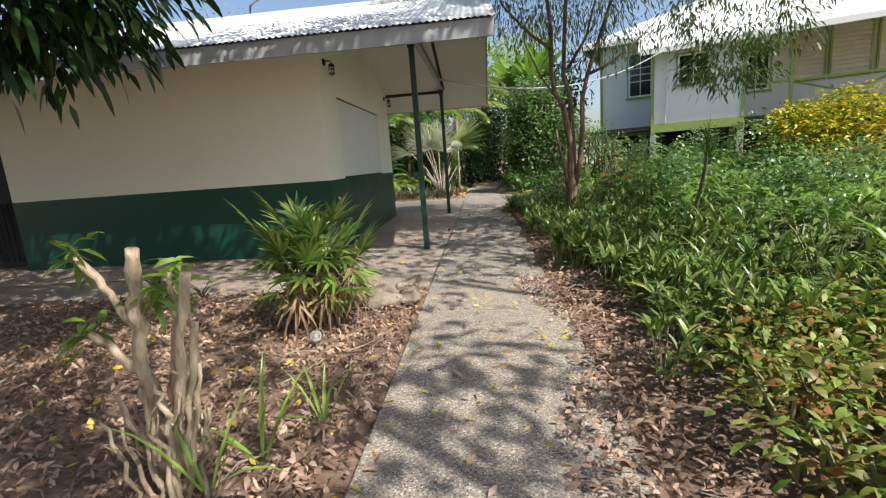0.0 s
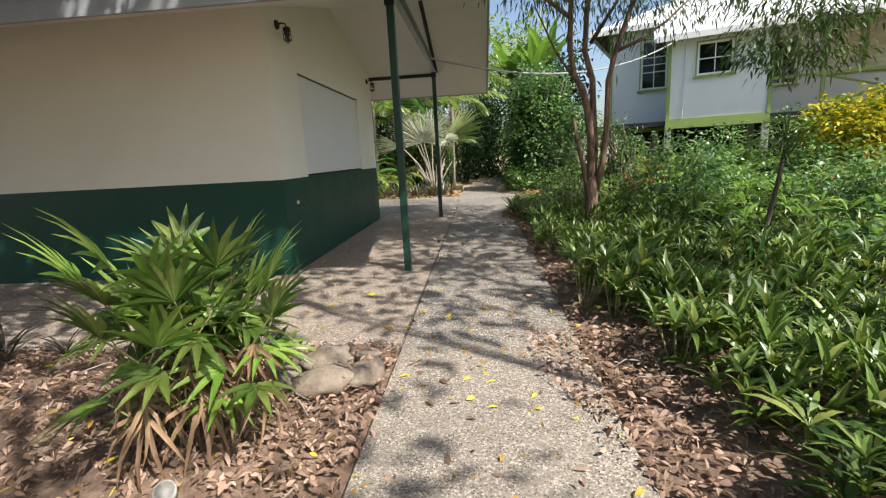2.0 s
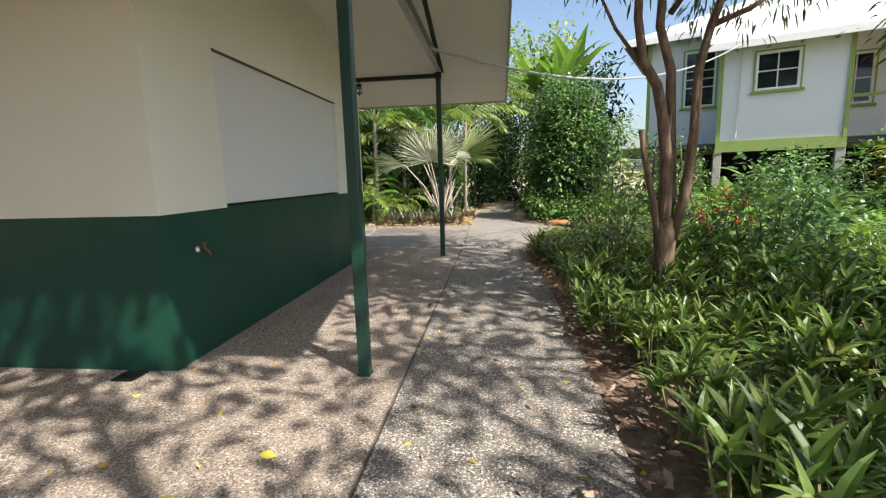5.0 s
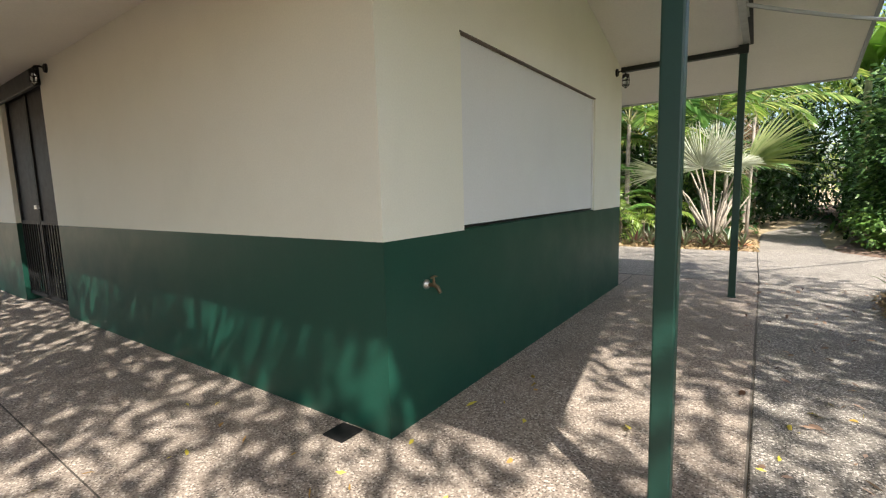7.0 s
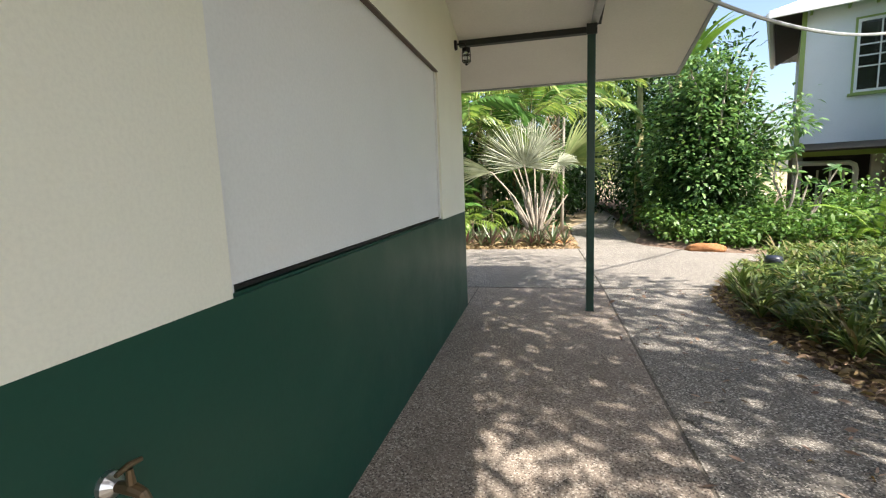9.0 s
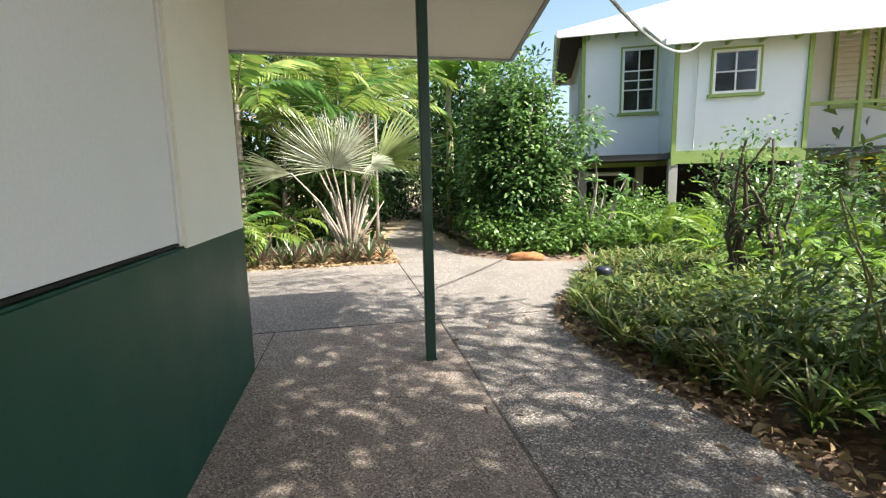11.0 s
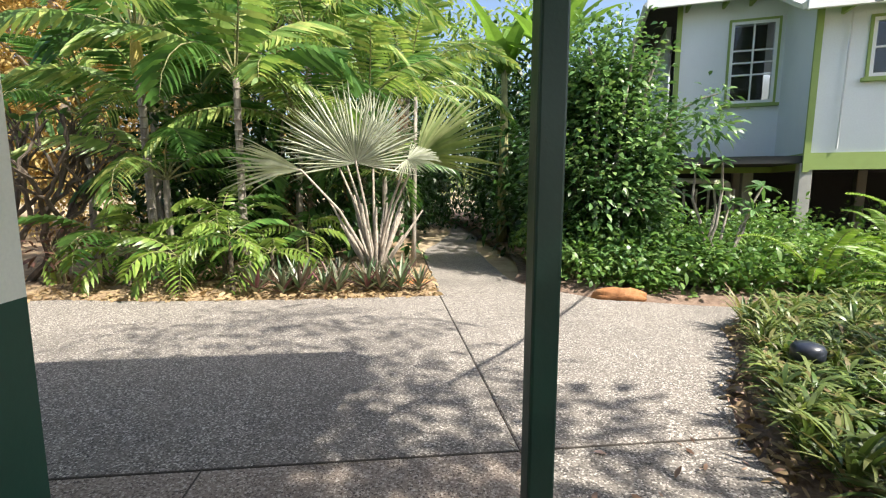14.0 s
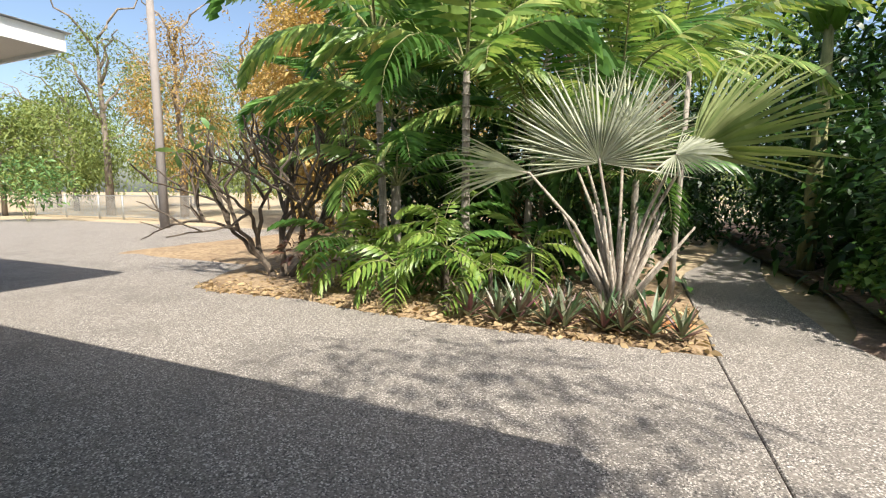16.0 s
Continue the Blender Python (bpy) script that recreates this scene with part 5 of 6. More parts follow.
# ---- west bed: cut-back shrub, lady palm, pot ----
cs = thing("cut_back_shrub", "hard-pruned pale-barked shrub with sprouting fresh leaves", "shrub", at=pose(-1.08, 2.28, 0) @ Matrix.Diagonal((0.95, 0.95, 0.93, 1)))
CUTS = [([(-0.02, 0.02, -0.05), (-0.02, 0.02, 0.3), (-0.03, 0.03, 0.6), (-0.01, 0.03, 0.85), (0.03, 0.02, 1.07)], 0.042, 0.036),
        ([(-0.03, 0.03, 0.55), (-0.13, 0.02, 0.66), (-0.2, 0.0, 0.74)], 0.026, 0.022),
        ([(-0.02, 0.03, 0.72), (-0.13, 0.05, 0.88), (-0.24, 0.05, 1.05)], 0.028, 0.022),
        ([(0.03, 0.0, -0.05), (0.08, 0.0, 0.3), (0.17, -0.02, 0.62), (0.24, 0.0, 0.97)], 0.034, 0.026),
        ([(0.06, 0.03, -0.05), (0.12, 0.05, 0.4), (0.2, 0.06, 0.75)], 0.03, 0.02),
        ([(0.0, 0.05, -0.05), (0.04, 0.08, 0.45), (0.09, 0.1, 0.75), (0.1, 0.1, 0.95)], 0.026, 0.016),
        ([(0.02, -0.05, -0.05), (0.0, -0.06, 0.25), (-0.1, -0.05, 0.5)], 0.02, 0.012),
        ([(0.05, -0.04, -0.05), (0.1, -0.08, 0.25), (0.13, -0.08, 0.42), (0.09, -0.07, 0.55)], 0.022, 0.014),
        ([(0.08, -0.03, -0.05), (0.2, -0.05, 0.3), (0.26, -0.04, 0.62)], 0.016, 0.01)]
for pts, a, b in CUTS:
    d = Mesh()
    n, fine = len(pts), []
    for i in range(n - 1):
        for j in range(5):
            p = Vector(pts[i]).lerp(Vector(pts[i + 1]), j / 5)
            fine.append(p + Vector(rng.normal(0, 0.0065, 3)))
    fine.append(Vector(pts[-1]))
    m_ = len(fine)
    d.tube(fine, [0.66 * (a + (b - a) * i / (m_ - 1)) * (1 + (0.22 if i % 5 == 3 else 0.0) + rng.normal(0, 0.06)) for i in range(m_)], 11)
    part("cut_branch", d, B_PALE, cs, smooth=True)
for i in range(15):
    a = i * 2.4
    d = Mesh()
    s = 0.05 + 0.008 * i
    e = (0.04 + 1.5 * s * math.cos(a), 1.3 * s * math.sin(a), rng.uniform(0.28, 0.62))
    pts = limb(d, (0.04 + s * 0.7 * math.cos(a), s * 0.7 * math.sin(a), -0.04), e, 0.013, 0.006, 0.02, 7, 6, 0.09)
    limb(d, pts[4], pts[4] + Vector((0.07 * math.cos(a + 1), 0.07 * math.sin(a + 1), 0.12)), 0.006, 0.003, 0.05, 4, 5, 0.1)
    part("twig", d, B_PALE, cs, "thin dry twig", smooth=True)
sp = np.concatenate([np.tile(p, (16, 1)) for p in ((-0.24, 0.05, 1.07), (-0.2, 0, 0.76), (0.1, 0.1, 0.95), (0.02, 0.12, 0.85), (0.08, 0.1, 0.9))]) + rng.normal(0, 0.03, (80, 3))
obj("foliage", cloud_mesh("foliage", [cloud(sp, rng.normal(0, 1, sp.shape) + (0, 0, 0.5), 0.14, 0.03, 0.5)], L_FERN), cs, "fresh yellow-green sprouts")
for x, y in ((-0.78, 2.45), (-0.6, 2.7), (-0.86, 2.2)):
    obj("strap_leaf_plant", strap_clump("strap_leaf_plant", 6, 0.42, 0.02, 3.0, 1.3, L_STRAPB), label="few thin arching green blades", category="grass tuft", group="grass tufts", at=pose(x, y, 0, 0, 0, x * 400))

lp = thing("lady_palm", "clump of lady palm with dry brown lower leaves", "palm", at=pose(-1.15, 4.25, 0) @ Matrix.Diagonal((0.76, 0.76, 1.05, 1)))


def finger_leaf(segments, length, width, droop, material, name):
    """A leaf split into fingers, along +x from the origin."""
    m = Mesh()
    for i in range(segments):
        a = (i / (segments - 1) - 0.5) * 2.3
        m.leaf((0, 0, 0), (math.cos(a), math.sin(a), 0.12), length * (1 - 0.16 * abs(a)), width, droop, 4, 0.3, blunt=0.7)
    return m.data(name, material)


PALM_LEAVES = [finger_leaf(n, s, w, d, L_LADY, "palm_leaf") for n, s, w, d in ((7, 0.32, 0.05, 0.6), (8, 0.35, 0.046, 0.8), (6, 0.3, 0.055, 0.5))]
BRIGHT_LEAF = finger_leaf(7, 0.38, 0.046, 0.6, L_STRAPB, "palm_leaf")
DRY_LEAVES = [finger_leaf(6, 0.4, 0.026, 3.6, L_SKIRT, "dry_palm_leaf"), finger_leaf(5, 0.32, 0.024, 4.2, L_SKIRT, "dry_palm_leaf")]
for i in range(16):
    a, r = i * 2.4, 0.05 + 0.02 * i
    h = 0.32 + 0.4 * ((i * 5) % 9) / 9
    x, y = r * math.cos(a), r * math.sin(a)
    d = Mesh()
    d.tube([(x * 0.6, y * 0.6, -0.02), (x, y, h * 0.6), (x * 1.25, y * 1.25, h)], [0.013, 0.012, 0.01], 6)
    part("cane", d, B_STEM, lp)
    for k in range(5):
        b = a + k * 1.35
        hz_ = h - 0.07 * k + 0.06
        st = Mesh()
        q = Vector((x * 1.25 + 0.17 * math.cos(b), y * 1.25 + 0.17 * math.sin(b), hz_ + 0.12))
        me = BRIGHT_LEAF if (i + k) % 4 == 0 else PALM_LEAVES[(i + k) % 3]
        obj("palm_leaf", me, lp, at=pose(q.x, q.y, q.z, rng.uniform(-25, 25), -48 + 14 * k, math.degrees(b)))
        st.tube([(x * 1.25, y * 1.25, hz_ - 0.03), q], [0.005, 0.004], 5)
        part("leaf_stalk", st, B_STEM, lp)
    if i % 4:
        for k in range(4):
            b = a + k * 1.6
            obj("dry_palm_leaf", DRY_LEAVES[k % 2], lp, "dry straw-brown hanging leaf", at=pose(x * 1.3, y * 1.3, 0.26 + 0.06 * k, rng.uniform(-20, 20), 35 + 12 * (k % 2), math.degrees(b)))
dtuft = strap_clump("dark_tuft", 16, 0.3, 0.03, 1.6, 1.0, leafy("dark_purple_blade", [(0.05, 0.04, 0.035), (0.09, 0.07, 0.05), (0.06, 0.08, 0.035)], 0.15, 0.5))
for x, y, k in ((-3.1, 5.0, 1.0), (-2.7, 5.05, 0.7), (-3.5, 4.9, 0.6)):
    obj("dark_tuft", dtuft, label="small tuft of dark purplish blades in litter", category="plant", group="dark tufts by the slab", at=pose(x, y, 0.02, 0, 0, x * 300) @ Matrix.Diagonal((k, k, k, 1)))
pot = Mesh()
pot.tube([(0, 0, 0), (0, 0, 0.1), (0, 0, 0.1), (0, 0, 0.02)], [0.04, 0.052, 0.046, 0.036], 16)
pot.make("small_pot", paint("dirty_white_plastic", (0.42, 0.41, 0.38), 0.6, 0.6, 12, 40), label="small tipped pale plastic cup in leaf litter", category="cup", smooth=True, at=pose(-1.02, 3.74, 0.05, 35, 20, 0) @ Matrix.Diagonal((0.75, 0.75, 0.75, 1)))


def stone(x, y, s, material, label, z=0.0, stretch=(1, 0.8, 0.55), turn=0):
    b = bmesh.new()
    bmesh.ops.create_icosphere(b, subdivisions=3, radius=s)
    for v in b.verts:
        v.co *= 1 + 0.34 * noise.noise(v.co * (1.9 / s) + Vector((x * 3, y * 3, 0))) + 0.1 * noise.noise(v.co * (7 / s))
        v.co = Vector((v.co.x * stretch[0], v.co.y * stretch[1], max(v.co.z * stretch[2], -s * 0.3)))
    me = bpy.data.meshes.new("stone")
    b.to_mesh(me)
    b.free()
    me.materials.append(material)
    me.polygons.foreach_set("use_smooth", [True] * len(me.polygons))
    obj("stone", me, label=label, category="stone", group="garden stones", at=pose(x, y, z, 0, 0, turn))


R_PALE = soil("pale_stone", (0.16, 0.125, 0.095), (0.29, 0.235, 0.18), (0.42, 0.36, 0.29), 14)
R_ORANGE = soil("orange_sandstone", (0.2, 0.085, 0.035), (0.38, 0.17, 0.065), (0.46, 0.25, 0.12), 8)
for x, y, s, w in ((-0.72, 4.62, 0.16, 10), (-0.5, 4.72, 0.13, 80), (-0.8, 4.92, 0.15, 40), (-1.0, 4.7, 0.14, 120), (-0.55, 4.98, 0.07, 0)):
    stone(x, y, s, R_PALE, "blocky grey-brown stone half sunk in leaf litter", 0.045, (1.1, 0.75, 0.5), w)
stone(1.78, 16.14, 0.26, R_ORANGE, "flat orange sandstone rock at the pavement edge", 0.04, (1.25, 0.5, 0.4), -20)
stone(-0.75, 17.3, 0.16, R_ORANGE, "flat orange sandstone rock under the palm", 0.03, (1.3, 0.8, 0.35), 10)


# ---- palms north of the drive ----
def frond_mesh(name, length, pairs, leaflet, width, arch, hang, vee, material, stalk=0.18, start=0.0):
    """A feather leaf along +x that arches down; leaflets in two rows."""
    n = 24
    pts, a, p = [], start, np.array((0.0, 0.0, 0.0))
    for i in range(n + 1):
        pts.append(p.copy())
        p = p + np.array((math.cos(a), 0, math.sin(a))) * length / n
        a -= arch / n * (0.4 + 1.2 * i / n)
    pts = np.array(pts)
    t = np.linspace(stalk, 0.995, pairs)
    idx = t * n
    lo = np.minimum(idx.astype(int), n - 1)
    pos = pts[lo] + (pts[lo + 1] - pts[lo]) * (idx - lo)[:, None]
    tan = unit(pts[lo + 1] - pts[lo])
    size = leaflet * np.sin(np.pi * (0.16 + 0.8 * (t - stalk) / (1 - stalk))) ** 0.7
    P, W, S = [], [], []
    for s in (-1, 1):
        w = tan * (0.15 + 0.4 * t[:, None]) + np.array((0, s, 0)) + np.array((0, 0, 1)) * (vee - hang * 0.5) + rng.normal(0, 0.045, tan.shape)
        P.append(pos)
        W.append(w)
        S.append(size * rng.uniform(0.9, 1.08, len(size)))
    P, W, S = np.concatenate(P), np.concatenate(W), np.concatenate(S)
    leaves = cloud(P, W, S, width, hang * 0.8, 0.24, 0.3)
    me_parts = [leaves]
    r = Mesh()
    r.tube([tuple(q) for q in pts[::3]], [0.016 * length / 2 * (1 - 0.85 * i / 8) for i in range(9)], 5)
    tri = np.array([f[:3] for f in r.f if len(f) == 4] + [(f[0], f[2], f[3]) for f in r.f if len(f) == 4])
    me_parts.append((np.array(r.v), tri, np.zeros((0, 4), int)))
    return cloud_mesh(name, me_parts, [material, B_STEM])


FEATHER = [frond_mesh("frond", 2.4, 30, 0.46, 0.052, 1.9, 0.75, 0.3, L_PALM), frond_mesh("frond", 2.2, 28, 0.42, 0.052, 2.3, 0.9, 0.25, L_PALMD), frond_mesh("frond", 2.6, 32, 0.48, 0.054, 1.6, 0.65, 0.3, L_PALM)]
FEATHERD = [frond_mesh("frond", 2.4, 30, 0.44, 0.056, 1.8, 0.7, 0.2, L_PALMD), frond_mesh("frond", 2.2, 28, 0.42, 0.056, 2.2, 0.8, 0.2, L_PALM), frond_mesh("frond", 2.3, 28, 0.45, 0.056, 2.5, 0.7, 0.15, L_PALMD)]
BROAD = [frond_mesh("frond", 2.3, 22, 0.5, 0.088, 1.9, 0.7, 0.15, L_PALM), frond_mesh("frond", 2.1, 20, 0.46, 0.088, 2.2, 0.7, 0.1, L_PALMD)]
YOUNG = [frond_mesh("frond", 0.95, 12, 0.25, 0.058, 1.7, 0.4, 0.1, L_YOUNG), frond_mesh("frond", 0.85, 11, 0.23, 0.056, 2.1, 0.5, 0.08, L_YOUNG), frond_mesh("frond", 1.05, 13, 0.27, 0.06, 1.5, 0.45, 0.12, L_PALMD)]
FERNF = [frond_mesh("frond", 0.95, 46, 0.09, 0.022, 1.5, 0.2, 0.1, L_FERN, 0.08), frond_mesh("frond", 0.8, 40, 0.08, 0.022, 1.9, 0.2, 0.1, L_FERN, 0.08)]


DRYFROND = frond_mesh("dry_frond", 1.9, 24, 0.36, 0.034, 1.2, 1.6, 0.0, L_SKIRT)


def feather_palm(name, label, x, y, h, fronds, meshes, size=1.0, trunk_r=0.055, bark=B_GREY, tilt=(20, 75), lean=(0, 0), category="palm", group="", shaft=False):
    p = thing(name, label, category, group, at=pose(x, y, 0))
    top = Vector((lean[0], lean[1], h))
    d = Mesh()
    d.tube([(0, 0, -0.05), (lean[0] * 0.25, lean[1] * 0.25, h * 0.4), (lean[0] * 0.6, lean[1] * 0.6, h * 0.75), top], [trunk_r * 1.3, trunk_r, trunk_r * 0.9, trunk_r * 0.8], 10)
    for i in range(int(h / 0.14)):
        z = 0.1 + 0.14 * i
        f = z / h
        d.tube([(lean[0] * f, lean[1] * f, z), (lean[0] * f, lean[1] * f, z + 0.015)], trunk_r * 1.06, 10)
    part("trunk", d, bark, p, smooth=False)
    if shaft:
        d = Mesh()
        d.tube([top - Vector((0, 0, 0.55)), top - Vector((0, 0, 0.3)), top + Vector((0, 0, 0.15))], [trunk_r * 1.0, trunk_r * 1.5, trunk_r * 0.7], 10)
        part("crownshaft", d, B_ORANGE, p, "yellow-green crownshaft", smooth=True)
    for i in range(fronds):
        az = i * 137.5 + x * 77
        el = tilt[1] + (tilt[0] - tilt[1]) * i / max(1, fronds - 1)
        s = size * rng.uniform(0.85, 1.12)
        obj("frond", meshes[i % len(meshes)], p, at=pose(top.x, top.y, top.z, 0, -el, az) @ pose(0, 0, 0, rng.uniform(-20, 20)) @ Matrix.Diagonal((s, s, s, 1)))
    if h > 2.3 and size > 0.9 and x > -3.0:
        obj("dry_frond", DRYFROND, p, "brown dead frond hanging down", at=pose(top.x, top.y, top.z - 0.08, 0, 50, 250 + x * 40))
    return p


G = "feather palms behind the drive"
for x, y, h, n, ms, s, lean in ((-4.62, 18.0, 3.35, 13, BROAD, 1.0, (0.25, -0.6)), (-3.3, 17.9, 2.9, 11, BROAD, 0.95, (0.1, -0.3)), (-6.1, 21.4, 4.6, 13, FEATHERD, 1.1, (0, 0)), (-6.3, 19.4, 2.6, 11, FEATHERD, 0.95, (0, 0)), (-2.6, 19.6, 4.0, 13, FEATHER, 1.1, (0.1, -0.3)), (-4.9, 18.8, 2.6, 12, FEATHERD, 1.0, (0, 0)), (-2.7, 18.9, 2.4, 12, FEATHER, 1.0, (0.1, 0)), (-1.7, 20.0, 3.0, 13, FEATHER, 1.1, (0.2, -0.2)),
                                (-3.3, 20.6, 4.4, 13, FEATHER, 1.1, (0, -0.2)), (-0.9, 21.6, 3.4, 13, FEATHER, 1.1, (0.2, -0.3)), (-5.4, 20.4, 3.6, 12, FEATHERD, 1.0, (0, 0)), (-2.2, 22.2, 5.4, 13, FEATHER, 1.15, (0, -0.3)),
                                (-4.2, 22.6, 5.6, 13, FEATHERD, 1.15, (0, 0)), (-4.4, 18.0, 1.5, 10, FEATHERD, 0.85, (0, 0)), (-0.7, 24.5, 4.6, 13, FEATHER, 1.1, (0, 0)), (-1.2, 18.9, 1.6, 9, FEATHERD, 0.75, (0, 0.1))):
    feather_palm("feather_palm", "feather palm with long arching green fronds", x, y, h, n, ms, s, lean=lean, group=G, shaft=(ms is BROAD and x < -4))
for x, y, h, n, s in ((-3.9, 17.05, 0.5, 10, 1.0), (-3.2, 17.0, 0.75, 9, 0.85), (-2.75, 17.3, 0.5, 9, 1.0), (-4.7, 17.4, 0.5, 10, 1.05), (-3.5, 17.6, 1.0, 10, 1.1), (-2.4, 18.0, 0.7, 9, 1.1), (-5.3, 17.9, 0.7, 9, 1.1)):
    feather_palm("young_palm", "low young palm with short green feather leaves", x, y, h, n, YOUNG, s, 0.03, B_DARK, (-15, 60), group="young palms at the drive edge")
tk = Mesh()
tk.tube([(-0.72, 18.6, -0.05), (-0.7, 18.6, 0.9), (-0.68, 18.6, 1.9), (-0.66, 18.65, 2.9)], [0.05, 0.036, 0.034, 0.03], 10)
tk.make("slim_palm_trunk", B_GREY, label="slim pale ringed palm trunk", category="palm trunk", smooth=True)

# silver fan palm
fp = thing("fan_palm", "large silver-green fan palm with pale leaf stalks", "palm", at=pose(0, 0, 0))


def fan_mesh(name, radius, segs, span, material, cup=0.12, droop=0.12):
    m = Mesh()
    for i in range(segs):
        a0 = radians(span) * (i / segs - 0.5)
        a1 = radians(span) * ((i + 1) / segs - 0.5)
        am = (a0 + a1) / 2
        r = radius * (0.8 + 0.2 * math.cos(am * 0.6)) * rng.uniform(0.82, 1.08)
        jn = 0.36 * r

        def at(rr, a, z):
            return (rr * math.cos(a), rr * math.sin(a), cup * rr + z)
        k = 0.018
        dr = droop * rng.uniform(0.3, 2.0)
        am += rng.normal(0, 0.022)
        vs = [(0, 0, 0), at(jn, a0, 0.0), at(jn, am, k * 2), at(jn, a1, 0.0), at(0.72 * r, am - (a1 - a0) * 0.2, -dr * 0.3), at(0.72 * r, am, k - dr * 0.3), at(0.72 * r, am + (a1 - a0) * 0.2, -dr * 0.3), at(r, am, -dr)]
        m.add(vs, [(0, 2, 1), (0, 3, 2), (1, 2, 5, 4), (2, 3, 6, 5), (4, 5, 7), (5, 6, 7)])
    return m.data(name, material)


FAN = fan_mesh("fan_leaf", 1.05, 44, 205, L_SILVER, 0.1, 0.1)
FANN = fan_mesh("fan_leaf", 1.05, 26, 62, L_SILVER, 0.02, 0.22)
FANG = fan_mesh("fan_leaf", 1.05, 34, 110, L_FANGREEN, 0.08, 0.1)


def frame_from(origin, axis, normal):
    x = Vector(axis).normalized()
    z = Vector(normal)
    z = (z - x * z.dot(x)).normalized()
    y = z.cross(x)
    return Matrix((x, y, z)).transposed().to_4x4(), Vector(origin)


FB = Vector((-1.33, 17.35, 0.3))
for mesh_, hub, axis, normal, s in ((FAN, (-1.55, 17.12, 1.72), (0.0, -0.15, 1), (0.05, -1, 0.0), 1.02), (FANN, (-2.25, 17.0, 1.62), (-1, -0.1, 0.14), (0.1, -0.8, 0.6), 1.0),
                                    (FANG, (-1.95, 17.7, 1.95), (-0.55, 0.0, 0.85), (0.2, -1, 0.2), 0.95), (FANG, (-0.72, 17.25, 1.8), (0.85, -0.1, 0.5), (-0.35, -0.8, 0.5), 1.25),
                                    (FAN, (-0.85, 17.1, 1.78), (0.8, -0.3, -0.1), (0.2, -0.7, 0.8), 0.5), (FAN, (-1.35, 17.8, 2.0), (0.1, 0.3, 1), (0.0, -1, 0.3), 0.95), (FAN, (-1.75, 17.5, 1.85), (-0.35, 0.1, 1), (0.2, -1, 0.1), 0.9)):
    r, o = frame_from(hub, axis, normal)
    obj("fan_leaf", mesh_, fp, "silvery pleated fan leaf" if mesh_ is not FANG else "yellow-green pleated fan leaf", at=Matrix.Translation(o) @ r @ Matrix.Diagonal((s, s, s, 1)))
    d = Mesh()
    h = Vector(hub)
    mid = FB.lerp(h, 0.5) + Vector((0, 0, 0.12))
    d.tube([FB + Vector((0.02 * len(fp.children), 0, -0.2)), FB.lerp(h, 0.2), mid, h, h + Vector(axis).normalized() * 0.12], [0.04, 0.028, 0.019, 0.014, 0.008], 7)
    part("leaf_stalk", d, B_PETIOLE, fp, smooth=True)
for i in range(30):
    a = i * 2.4
    e = 1.0 + 1.3 * ((i * 3) % 5) / 5
    d = Mesh()
    w = Vector((math.cos(a), math.sin(a) * 0.7 - 0.15, e)).normalized()
    s = rng.uniform(0.5, 1.15)
    d.tube([FB + Vector((0, 0, -0.35)) + w * 0.02, FB + w * s * 0.4 + Vector((0, 0, -0.15)), FB + w * s], [0.05, 0.028, 0.01], 6)
    part("old_leaf_base", d, B_PETIOLE, fp, "dry greyish old leaf base", smooth=True)
d = Mesh()
d.tube([(-1.33, 17.35, -0.05), (-1.33, 17.35, 0.35)], [0.17, 0.12], 12)
part("trunk", d, B_PETIOLE, fp, smooth=True)

# rosettes along the drive edge
ROS = []
for v in range(3):
    m = Mesh()
    for i in range(18):
        a = i * 2.4
        m.leaf((0.02 * math.cos(a), 0.02 * math.sin(a), 0.02 + 0.006 * i), (math.cos(a), math.sin(a), 0.35 + 0.1 * i), rng.uniform(0.28, 0.42), 0.055, 0.25, 3, 0.4, blunt=0.6)
    ROS.append(m.data("rosette_plant", L_RHOEO))
for i in range(17):
    x = -2.75 + 2.1 * (i % 9) / 8 + rng.uniform(-0.08, 0.08)
    y = 16.72 + 0.28 * (i // 9) + rng.uniform(-0.05, 0.05)
    s = rng.uniform(0.8, 1.15)
    obj("rosette_plant", ROS[i % 3], label="low rosette of green and purple stiff leaves", category="ground cover plant", group="rosettes at the drive edge", at=pose(x, y, 0.03, 0, 0, i * 77) @ Matrix.Diagonal((s, s, s, 1)))

# bare-branched bush at the drive corner
fb = thing("bare_bush", "nearly leafless grey-brown branching bush", "bush", at=pose(-6.45, 17.75, 0) @ Matrix.Diagonal((2.0, 1.7, 1.4, 1)))
tips = []


def branch(m, p, d, r, depth):
    s = rng.uniform(0.28, 0.42) * (1 if depth < 3 else 0.75)
    q = p + d * s
    limb(m, p, q, r, r * 0.72, 0.04, 3, 6, 0.08)
    if depth == 5:
        tips.append(q)
        return
    for k in range(2 if depth else 3):
        w = (d + Vector(rng.normal(0, 0.46, 3)) + Vector((0, 0, 0.3))).normalized()
        branch(m, q, w, r * 0.76, depth + 1)


